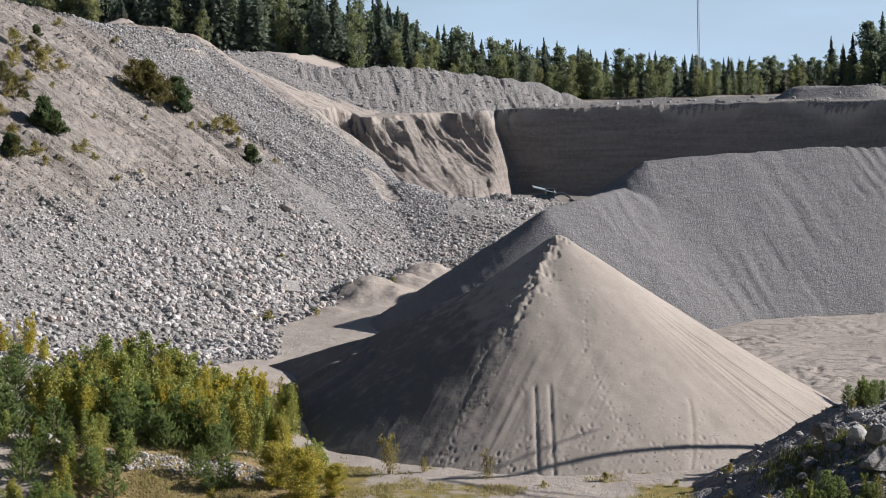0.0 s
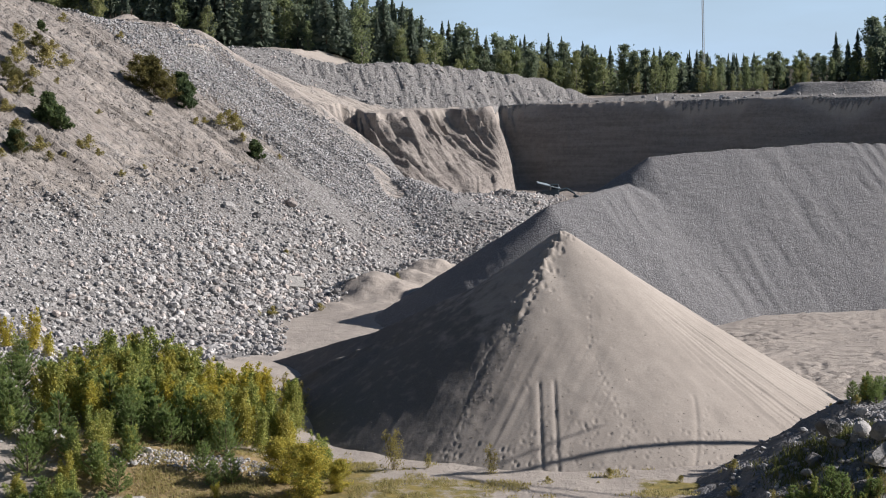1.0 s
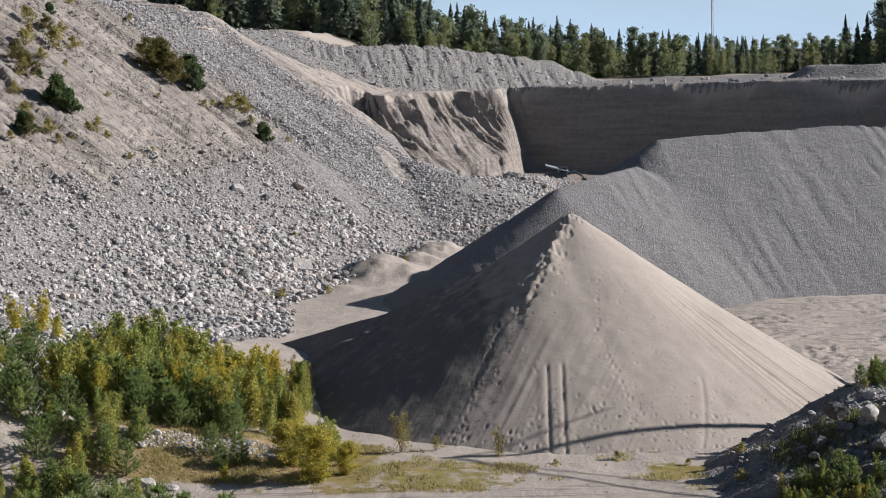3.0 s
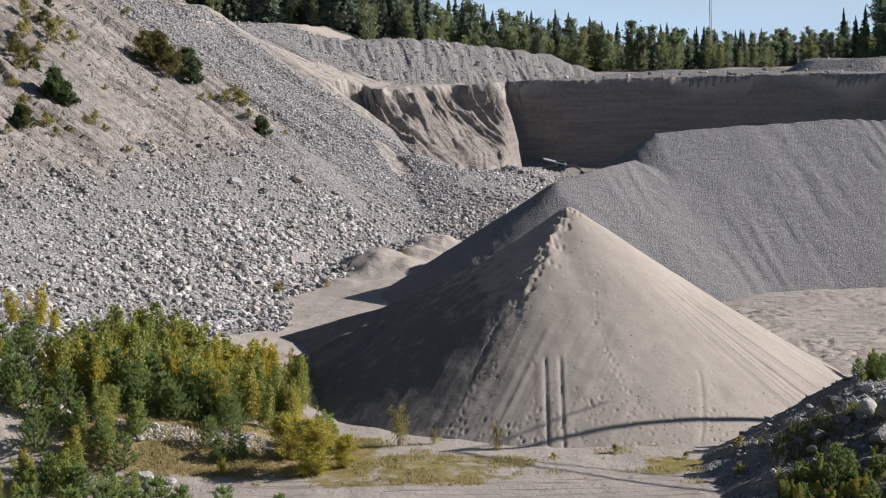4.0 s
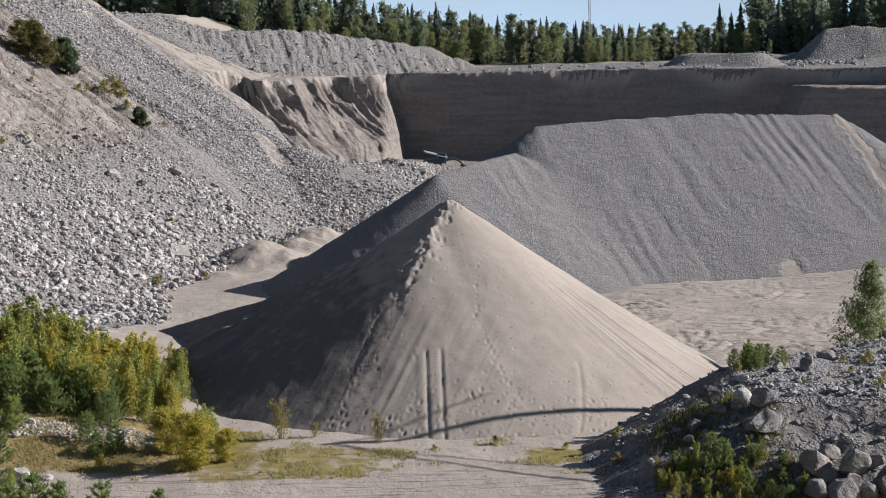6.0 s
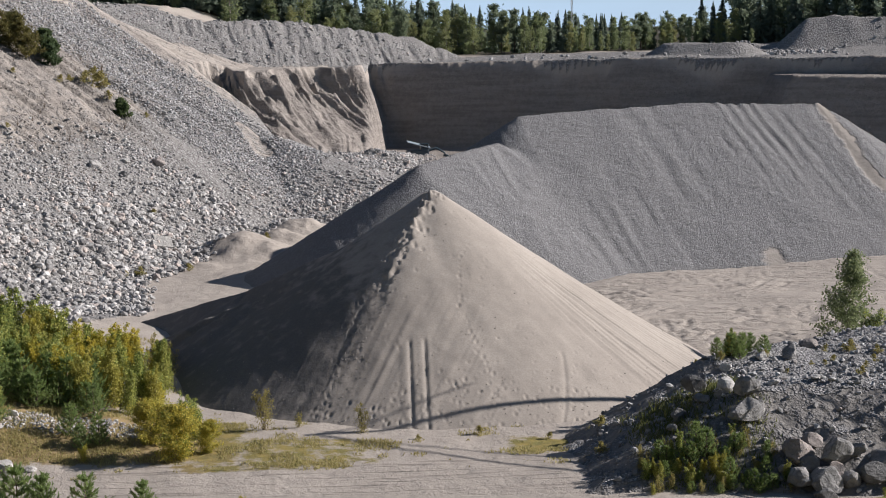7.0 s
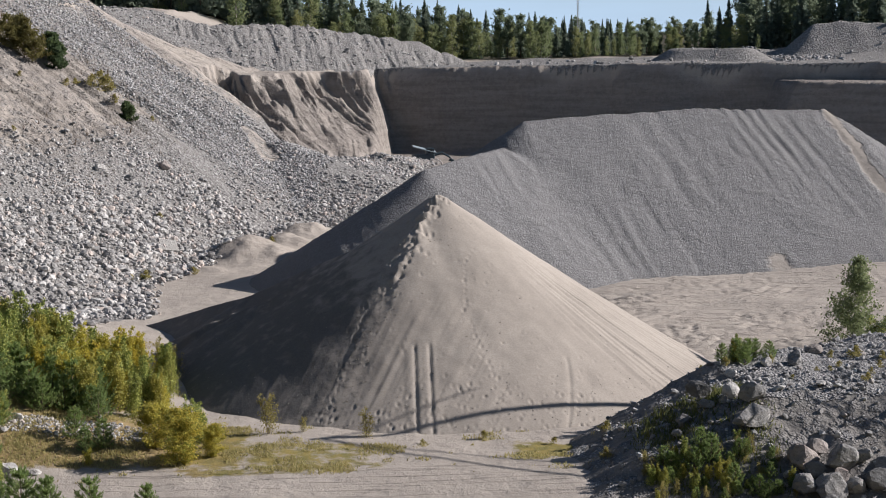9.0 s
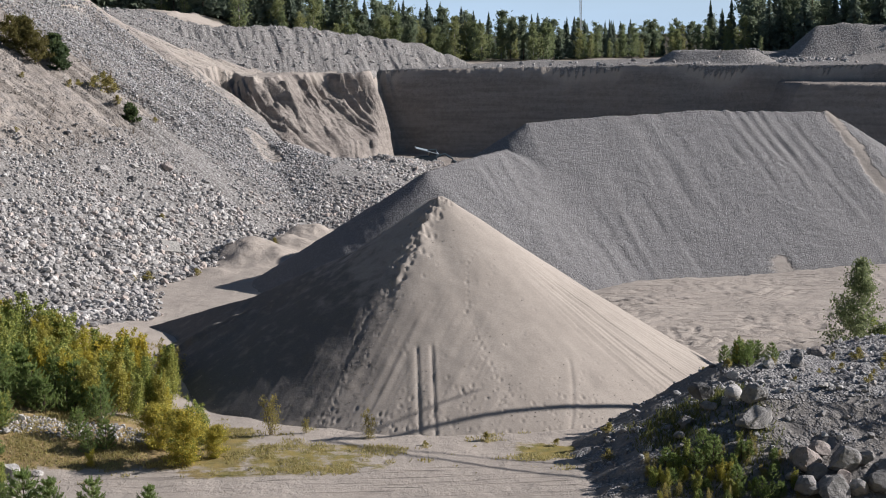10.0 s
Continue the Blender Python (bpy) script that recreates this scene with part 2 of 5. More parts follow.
NEEDLE = leaf_material("spruce_needles", (0.060, 0.095, 0.045), (0.140, 0.185, 0.075), (0.085, 0.125, 0.066))
PINE = leaf_material("pine_needles", (0.17, 0.250, 0.095), (0.32, 0.400, 0.14), (0.22, 0.30, 0.12))
BIRCH = leaf_material("birch_leaves", (0.110, 0.175, 0.050), (0.520, 0.540, 0.170), (0.420, 0.370, 0.085), 0.4)
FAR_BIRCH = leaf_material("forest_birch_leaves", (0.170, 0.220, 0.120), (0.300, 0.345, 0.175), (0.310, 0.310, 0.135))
# forest pines: needles greyed and lightened, distance haze put into the colour
HAZED_PINE = leaf_material("forest_pine_needles", (0.160, 0.205, 0.140), (0.260, 0.305, 0.190), (0.210, 0.255, 0.175))
OLIVE = leaf_material("willow_leaves", (0.130, 0.125, 0.045), (0.190, 0.165, 0.060), (0.150, 0.150, 0.055))
YELLOW = leaf_material("autumn_leaves", (0.56, 0.47, 0.090), (0.40, 0.41, 0.090), (0.58, 0.47, 0.080))


def bark_material(name, a, b):
    s = Shade(name, 0.9, spec=0.2)
    return s.done(s.mix(s.span(s.noise(0.3, 5, squash=(1, 1, 0.3)), 0.35, 0.65), a, b), s.bump(s.noise(0.08, 4), 0.5, 0.03))


DRY_LEAF = leaf_material("dry_leaves", (0.42, 0.35, 0.14), (0.27, 0.27, 0.10), (0.34, 0.30, 0.12))
# forest spruces carry the same haze in their needle colour
HAZED_SPRUCE = leaf_material("forest_spruce_needles", (0.150, 0.190, 0.150), (0.235, 0.280, 0.205), (0.190, 0.235, 0.190))
BUSH = leaf_material("bush_leaves", (0.20, 0.25, 0.055), (0.70, 0.56, 0.120), (0.46, 0.40, 0.080), 0.4)
BARK = bark_material("bark", (0.10, 0.075, 0.055), (0.17, 0.13, 0.10))
WHITE_BARK = bark_material("birch_bark", (0.45, 0.43, 0.40), (0.16, 0.14, 0.12))

# ---- the ground ----
TOE_A, UP_A = (-23.4, 158.2), (-0.9414, 0.3372)
TOE_B, UP_B = (-0.4, 222.0), (-0.991, 0.135)
PIT_EDGE = [(-4000, 268, 17.8), (-80, 270, 17.8), (-30, 290, 17.7), (-27, 306, 17.6), (-23.5, 320, 17.5), (-20.0, 322, 17.5), (-18.2, 314, 17.3), (-15.8, 310, 17.2), (-12.2, 316, 17.2), (-9.0, 330, 17.2), (4, 340, 17.3), (9, 356, 17.3), (33, 347, 17.7), (70, 333, 18.2), (92, 324, 18.0), (130, 310, 18.0), (400, 240, 18.0), (4000, 240, 18.0)]
TERRACE = [(88, 335, 14.8), (88.5, 311, 14.8), (112, 303, 14.5), (200, 270, 14.5)]
BANK = [(-75, 340, 29.0), (-39, 345, 27.6), (-8, 363, 26.8), (10, 373, 24.6), (22, 377, 21.9), (33, 374, 18.0)]
FAN = [(-8, 238, 10.2), (-2.4, 250, 6.9), (5.6, 262, 5.2), (11.5, 272, 4.0), (17, 280, 3.6), (24, 288, 2.8), (32, 296, 1.6)]
HILL = [(-4000, 60), (-40, 26), (0, 23.3), (6, 22.2), (30, 10.5), (54, 8.6), (62, 6.1), (66, 4.6), (80, 0.4), (86, -1.2)]


def slope_west(x, y):
    """The tipped slope on the west side, its foot on two lines, cut off behind by a spur; and the metres from its foot."""
    a = (x - TOE_A[0]) * UP_A[0] + (y - TOE_A[1]) * UP_A[1]
    b = (x - TOE_B[0]) * UP_B[0] + (y - TOE_B[1]) * UP_B[1]
    d = soft_min(a, 1.35 * b, 3.0)
    z = 0.66 * d
    back = np.interp(x, [-45, -20, -11.5, -8.6, -6, 0, 8], [255, 254, 250, 246, 238, 218, 200]) + 1.2 * fbm(x, y, 9, 3, 5)
    z = z - 0.75 * np.maximum(0, y - back)
    return soft_min(z, np.interp(y, [150, 220, 238, 262], [42, 37.0, 32.6, 32.0]), 1.2), d


def pit_depth(x, y):
    """Metres inside the edge of the pit, and the height of the land at the edge."""
    d, top, _ = along(x, y, PIT_EDGE)
    ring = [(p[0], p[1]) for p in PIT_EDGE] + [(4000, -6000), (-4000, -6000)]
    inside = np.zeros(np.shape(x), bool)
    for (x0, y0), (x1, y1) in zip(ring, ring[1:] + ring[:1]):
        if y0 != y1:
            inside ^= ((y0 > y) != (y1 > y)) & (x < (x1 - x0) * (y - y0) / (y1 - y0) + x0)
    return np.where(inside, d, -d), top


def tyre_tracks(x, y):
    """Pairs of ruts pressed into the sand flat by turning machines, with lugs and pushed-up edges."""
    marks = np.zeros(np.shape(x))
    on = (x > 16) & (x < 66) & (y > 116) & (y < 182)
    if not np.any(on):
        return marks
    px, py = x[on], y[on]
    z = np.zeros(px.shape)
    rng = np.random.default_rng(301)
    for k in range(120):
        cx, cy = 21 + 34 * rng.uniform() ** 1.5, 122 + 48 * rng.uniform() ** 1.2
        turn, bend, half = radians(rng.normal() * 28 + 8), radians(rng.uniform(-50, 50)), rng.uniform(2.0, 8.0)
        deep = rng.uniform(0.04, 0.14) * (0.55 if cy > 152 else 1.0)
        for side in (-1.0, 1.0):
            path = []
            for t in (-1.0, -0.33, 0.33, 1.0):
                a = turn + bend * t
                path.append((cx + half * t * math.cos(a) - side * math.sin(a), cy + half * t * math.sin(a) + side * math.cos(a), 0.0))
            off = along(px, py, path)[0]
            run = px * math.cos(turn) + py * math.sin(turn)
            tread = 0.7 + 0.3 * np.sin(run * 9.0)
            z = z + deep * (0.75 * np.exp(-((off - 0.55) / 0.20) ** 2) - tread * np.exp(-(off / 0.30) ** 2))
    marks[on] = np.clip(z, -0.28, 0.22) * step(18, 22, px) * step(64, 52, px) * step(178, 166, py)
    return marks


def ground_height(x, y):
    x, y = np.asarray(x, float), np.asarray(y, float)
    floor = 0.25 * fbm(x, y, 25, 3, 1) + 0.05 * fbm(x, y, 2.2, 3, 2)
    floor = floor + 0.14 * fbm(x * 0.25 + y * 0.1, y - 0.3 * x, 1.6, 3, 23) * step(20, 26, x) * step(64, 50, x) * step(118, 125, y) * step(172, 150, y)
    floor = floor + tyre_tracks(x, y)
    # the hill under the camera and its foot
    hill = np.interp(y, [p[0] for p in HILL], [p[1] for p in HILL]) + 0.2 * fbm(x, y, 6, 3, 3) * step(4, 20, y)
    rise = step(93, 102, y - 0.15 * (x + 10)) * step(152, 116, y)
    z = np.maximum(floor, hill) + np.clip(0.2 * (-9 - x), 0, 5.0) * rise + 0.3 * fbm(x, y, 5, 3, 4) * step(-9, -14, x) * rise
    # pit cliff and the level land behind it
    d, top = pit_depth(x, y)
    left = step(14, 7, x)
    wob = 0.9 * fbm(x, y, 13, 4, 6) + 0.32 * fbm(x, y, 3.0, 3, 7)
    lean = x - 0.85 * np.clip(d, -2, 16)
    rib = left * (2.6 * np.abs(fbm(lean, d * 0.08, 2.9, 4, 8)) + 2.2 * np.abs(fbm(lean, d * 0.06, 8.5, 2, 9)) + 1.1 * np.abs(fbm(lean, d * 0.05, 1.15, 2, 88)) - 2.3)
    d = d + (wob + rib * (1 - 0.4 * left * step(5.0, 11.0, d))) * step(-3, 2, d)
    steep = 3.2 - 2.0 * left
    deep = 12.0 - 8.5 * left
    fall = np.where(d < deep, steep * d, steep * deep + (0.6 + 0.12 * left) * (d - deep)) + 0.5 * fbm(x, y * 2, 5, 4, 18) * step(0, 3, d)
    gully = left * step(0.2, 1.5, d) * step(20, 9, d) * (1.9 * np.abs(fbm(lean, d * 0.05, 1.9, 4, 87)) - 0.4)
    gully = gully + left * step(0.5, 2.5, d) * step(16, 8, d) * (0.9 - 2.2 * np.abs(fbm(x - 0.5 * d + 31, d * 0.04, 1.6, 4, 85))) * 0.6
    fall = fall + gully
    land = top + 0.25 * fbm(x, y, 8, 4, 10) + 0.17 * np.clip(8 - x, 0, 75) * step(345, 410, y) * step(900, 500, y)
    land = land + 0.09 * np.clip(x - 92, 0, 60) * step(340, 390, y) * step(900, 500, y) + 0.8 * step(350, 392, y)
    cliff = np.where(d > 0, top - fall, land)
    td, ttop, tside = along(x, y, TERRACE)
    td = -td * tside + 0.5 * wob
    shelf = np.where(td > 0, ttop - 2.0 * td, ttop + 0.1 * fbm(x, y, 4, 2, 19))
    cliff = np.maximum(cliff, np.where((x > 80) & (y < 350), shelf, -50))
    # the sand slope behind the spur and the bank of spoil
    s2 = np.minimum(17.6 + 0.44 * ((x + 26) * -0.97 + (y - 298) * 0.25), 30.5 + 0.6 * fbm(x, y, 9, 3, 12)) + 0.3 * fbm(x * 0.3, y, 4, 3, 11) - 0.7 * np.abs(fbm(x * 0.25 - y * 0.1, y + 0.2 * x, 3.5, 3, 43)) + 0.3
    s2 = np.where((x < -8) & (y < 400), s2, -50) - 2.0 * np.maximum(0, 246 - y) - 3.0 * np.maximum(0, d)
    bank = ridge(x, y, BANK, 0.56) + 0.25 * fbm(x, y, 4.0, 4, 13) - 0.5 * np.abs(fbm(x + 0.2 * y, y * 0.16, 1.6, 3, 14)) - 0.4 * np.abs(fbm(x + 0.2 * y, y * 0.1, 5.0, 2, 86)) + 0.3
    cliff = np.maximum(cliff, np.where(d < 0.5, np.maximum(bank, s2), s2))
    z = soft_max(z, cliff, 0.8)
    west, dw = slope_west(x, y)
    across, down = x * 0.337 + y * 0.94, x * 0.94 - y * 0.337
    lumps = 0.20 * fbm(x, y, 5, 4, 15) + 0.08 * fbm(x, y, 1.3, 2, 34) + 0.3 * fbm(across, down * 0.16, 2.2, 3, 16)
    lumps = lumps + step(12, 18, dw) * (0.30 - 0.7 * np.abs(fbm(across, down * 0.12, 4.0, 3, 48)))
    # rills running straight down the bare upper slope, and the scarp where its soil broke away
    bare = step(15, 21, dw) * step(232, 222, y)
    lumps = lumps + bare * (0.26 - 0.75 * np.abs(fbm(across, down * 0.05, 1.5, 2, 89))) + 0.14 * bare * fbm(x, y, 0.9, 2, 90)
    brk, _, up = along(x, y, [(-60, 189.5, 0), (-52.5, 184.8, 0), (-48.6, 181.0, 0), (-44.9, 179.6, 0), (-41.3, 178.0, 0), (-39.5, 175.5, 0)])
    lumps = lumps - 0.7 * np.exp(-((brk + 0.8 * fbm(x, y, 2.0, 3, 97)) / 2.0) ** 2) * (up < 0) * step(-39, -43, x) * (1 + 0.5 * fbm(x, y, 1.5, 2, 99))
    z = soft_max(z, west + lumps * step(-1, 4, dw), 0.8)
    fan = ridge(x, y, FAN, 0.36) + 0.25 * fbm(x, y, 4, 4, 38)
    # its edge broken off in a low step towards the front
    fan = fan + 0.9 * step(262.0, 262.9, y - 0.12 * x + 0.6 * fbm(x, y, 3, 2, 84)) * step(-3, 0, x) * step(16, 12, x) - 0.3
    z = soft_max(z, fan, 0.5)
    # the heap of soil on top of the spur, the small heaps by its foot and the flat-topped heap beyond the pit
    for hx, hy, hz, k in ((-53.5, 246, 34.7, 0.6), (-49.5, 245, 35.2, 0.6), (-45.2, 247, 34.5, 0.6), (-9.8, 184, 3.0, 0.5), (-14.5, 176, 0.9, 0.4), (-6.5, 191, 2.4, 0.42), (-4, 200, 2.4, 0.4)):
        off = np.hypot(x - hx, y - hy)
        z = soft_max(z, hz - k * np.sqrt(off * off + 2.0) - 2.0 * np.maximum(0, off - 8) + 0.4 * fbm(x, y, 3, 4, 17), 0.8)
    flat = np.minimum(ridge(x, y, [(77, 356, 23.0), (87, 352, 23.0)], 0.6), 20.8 + 0.15 * fbm(x, y, 4, 2, 19))
    # the rough bank and the ramp in front of the eastern wood
    bump = ridge(x, y, [(92, 374, 20.0), (104, 373, 21.3), (109.5, 372, 25.7), (116, 372, 26.1), (150, 368, 25.2)], 0.8) + 0.4 * fbm(x, y, 6, 4, 35)
    return np.maximum(np.maximum(z, flat), np.where(y > 345, bump, -50))


def forest_front(x):
    """Where the wood begins, along x."""
    return np.interp(x, [-110, -60, -30, 0, 30, 90, 100, 150], [372, 384, 392, 394, 394, 396, 388, 372])


def ground_fields(x, y, z):
    west, dw = slope_west(x, y)
    on = step(-0.5, 1.0, dw) * (np.abs(z - west) < 1.2) * step(258, 250, y)
    a = (x - TOE_A[0]) * UP_A[0] + (y - TOE_A[1]) * UP_A[1]
    low = np.maximum(step(22, 15, a + 3.0 * fbm(x, y, 9, 3, 20)), step(16, 10, dw) * step(196, 206, y))
    run = np.exp(-((y - 239 + 0.30 * (x + 36)) / 9.0) ** 2) * step(7.5, 9.5, np.hypot(x + 49, y - 250))
    gravel = on * np.clip(0.47 + 0.75 * low + 0.8 * run, 0, 1)
    gravel = np.maximum(gravel, step(-3.0, 0, a + 0.45 * np.clip(166 - y, 0, 20)) * step(20, 12, a) * (y > 118) * (y < 200))
    gravel = np.maximum(gravel, 0.8 * (ridge(x, y, FAN, 0.36) > np.maximum(0.0, west - 0.8)) * (y > 200) * (dw < 40))
    d, top = pit_depth(x, y)
    bank = np.clip(ridge(x, y, BANK, 0.56) - top + 0.6, 0, 1) * (d < 1)
    gravel = np.maximum(gravel, 0.75 * bank)
    gravel = np.maximum(gravel, 0.8 * (d < 0) * (x > 0) * (y < 385))
    gravel = np.maximum(gravel, 0.36 * (x < -8) * step(246, 252, y) * step(372, 360, y))
    fresh_or_shade = step(0.0, 1.2, d) * step(0.6, 2.5, z) * step(268, 282, y) * (z > west + 0.6)
    soil = on * (1 - low) * (1 - np.clip(run, 0, 1)) * np.clip(0.5 + 0.5 * fbm(x, y * 0.5, 9, 4, 39), 0, 1)
    broken = along(x, y, [(-60, 187.5, 0), (-52.5, 183.0, 0), (-48.9, 179.4, 0), (-45.0, 178.0, 0), (-41.3, 176.8, 0)])[0]
    fresh_or_shade = np.maximum(fresh_or_shade, 0.95 * soil)
    fresh_or_shade = np.maximum(fresh_or_shade, on * step(3.0, 1.2, broken + fbm(x, y, 2.5, 3, 98)))
    # pit floor round the excavator darkened: missing shadow put into the colour
    fresh_or_shade = np.maximum(fresh_or_shade, 0.9 * step(4, 9, x) * step(60, 40, x) * step(278, 290, y) * (d > 0.5) * (z < 3))
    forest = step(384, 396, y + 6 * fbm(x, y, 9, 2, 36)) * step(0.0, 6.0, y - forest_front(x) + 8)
    grass = 0.75 * step(-3, -7, x) * step(-30, -22, x) * step(92, 95, y) * step(106, 101, y) * (z < 3)
    grass = np.maximum(grass, 0.58 * step(9, 4, np.abs(x + 4)) * step(90.8, 92.4, y) * step(99.5, 97.5, y))
    grass = np.maximum(grass, 0.70 * step(4, 2, np.abs(x - 13)) * step(93, 94.5, y) * step(99, 97, y))
    grass = np.maximum(grass, 0.42 * step(-11, -15, x) * step(95, 101, y) * step(135, 125, y))
    grass = np.maximum(grass, 0.75 * (y < 82))
    over = step(2.1, 1.6, along(x, y, [(-11.9, 238, 0), (-11.1, 236, 0), (-9.4, 232, 0)])[0])
    gravel, fresh_or_shade = gravel * (1 - 0.5 * over), fresh_or_shade * (1 - over)
    rut = over + step(60, 66, y) * step(97, 92, y) * step(40, 20, np.abs(x)) * (z < 6) + step(20, 25, x) * step(116, 124, y) * step(190, 178, y) * (z < 2)
    rill = step(13, 19, dw) * step(236, 228, y) * (z > 5) * (y > 120) * np.clip(0.8 + 0.4 * fbm(x, y, 8, 2, 47), 0, 1)
    return gravel, fresh_or_shade, grass, forest, rut, rill


def lines(*runs):
    return np.unique(np.concatenate([np.arange(a, b, s) for a, b, s in runs]).round(4))


GX = lines((-3000, -300, 300), (-300, -100, 12), (-100, -60, 1.2), (-60, -28, 0.34), (-28, 14, 0.25), (14, 62, 0.3), (62, 130, 1.0), (130, 300, 12), (300, 3001, 300))
GY = lines((-600, -60, 60), (-60, 66, 3), (66, 84, 1.0), (84, 116, 0.5), (116, 258, 0.36), (258, 298, 0.5), (298, 338, 0.26), (338, 372, 0.55), (372, 420, 2), (420, 720, 12), (720, 4600, 240))
X, Y = np.meshgrid(GX, GY)
Z = ground_height(X, Y)
gv, fr, gs, fo, ru, ri = ground_fields(X, Y, Z)
ground = new("ground", mesh_of("ground", np.stack([X, Y, Z], -1).reshape(-1, 3), grid_faces(*X.shape), EARTH, gravel=gv.ravel(), fresh_or_shade=fr.ravel(), grass=gs.ravel(), forest=fo.ravel(), rut=ru.ravel(), rill=ri.ravel()))
tagged(ground, "sandy quarry ground with rubble slopes and cut pit walls", "ground", kind="structure")


def heap(name, x0, x1, y0, y1, cell, height, material, label, category, fields):
    """A heap of loose material as one sheet that dips into the ground round its foot."""
    gx, gy = np.arange(x0, x1, cell), np.arange(y0, y1, cell)
    x, y = np.meshgrid(gx, gy)
    z, base = height(x, y), ground_height(x, y)
    keep = z > base - 0.25
    z = np.maximum(z, base - 0.6)
    verts = np.stack([x, y, z], -1).reshape(-1, 3)
    extra = [np.broadcast_to(f, x.shape).ravel() for f in fields(x, y, z)]
    v, f, *extra = compact(verts, grid_faces(*x.shape, keep), *extra)
    return tagged(new(name, mesh_of(name, v, f, material, gravel=extra[0], fresh_or_shade=extra[1], grass=extra[2])), label, category)


# ---- the sand heap in front ----
APEX = (7.5, 121.0)


def sand_height(x, y):
    d = np.hypot(x - APEX[0], y - APEX[1])
    a = np.arctan2(y - APEX[1], x - APEX[0])
    cone = 13.25 - 0.68 * d + 0.0042 * np.maximum(0, d - 8) ** 2
    cone = soft_min(cone, 13.0 + 0 * d, 0.3)
    skirt = ridge(x, y, [(2.5, 126, 9.0), (-7, 131, 4.2), (-17.5, 139, 0.2)], 0.58)
    inner = ridge(x, y, [(1, 120, 8.7), (-6, 122.0, 4.9), (-14.6, 126.5, 0.8)], 0.60)
    worn = ridge(x, y, [(7.4, 120.8, 13.0), (5.7, 117.2, 10.95), (4.6, 114.8, 9.0)], 0.70)
    z = soft_max(soft_max(cone, skirt, 0.5), inner, 0.2)
    z = soft_max(z, worn, 0.35)
    z = z + 0.012 * fbm(a * 9, d * 0.18, 1.0, 2, 21) * step(0.5, 5, d) + 0.035 * fbm(x, y, 1.5, 2, 22)
    # fine runs where sand slid down the sunny side
    z = z + 0.075 * fbm(a * 62, d * 0.05, 1.0, 2, 24) * step(5, 12, d) * step(-0.95, -0.6, a) * step(0.9, 0.4, a)
    # a low ridge of slid sand along the western flank that catches the light
    for path in ([(-14.2, 123.6, 0.7), (-12.6, 123.5, 0.75), (-10.8, 123.4, 0.6), (-9.0, 123.3, 0.5), (-6.5, 124.0, 0.3), (-2.5, 124.5, 0.0)], [(-13.2, 122.6, 0.3), (-9.5, 122.2, 0.3), (-4.5, 122.7, 0.0)]):
        off, lift, _ = along(x, y, path)
        z = z + lift * np.exp(-(off / 0.42) ** 2) * (0.75 + 0.6 * fbm(x, y, 1.1, 2, 45))
    # slanting run marks low on the shaded side
    z = z + 0.022 * fbm((x - 0.5 * y) * 2.2, (y + 0.5 * x) * 0.12, 1.0, 2, 46) * step(-1.2, -1.5, a) * step(-2.6, -2.0, a) * step(8, 12, d)
    # the trail broken into rough clods along the worn ridge
    path, _, _ = along(x, y, [(7.4, 120.8, 0), (5.7, 117.2, 0), (4.6, 114.8, 0), (3.0, 111.0, 0)])
    z = z + np.exp(-(path / 0.55) ** 2) * 0.16 * fbm(x, y, 0.55, 2, 26) * step(109.5, 113.5, y)
    # two wheel tracks straight up the front and a fainter, curved one
    for mid, y0, y1, deep in ((5.0 + 0.03 * (y - 108), 99.5, 107.9, 0.07), (6.0 + 0.03 * (y - 108), 99.5, 107.9, 0.07), (15.3 - 0.02 * (108 - y) ** 2, 99.0, 108.2, 0.04)):
        off = x - mid
        on = step(y0, y0 + 1.5, y) * step(y1, y1 - 0.5, y)
        z = z + on * deep * (0.42 * np.exp(-((off + 0.40) / 0.26) ** 2) - np.exp(-(off / 0.10) ** 2) + 0.3 * np.exp(-((off - 0.28) / 0.14) ** 2))
    return z


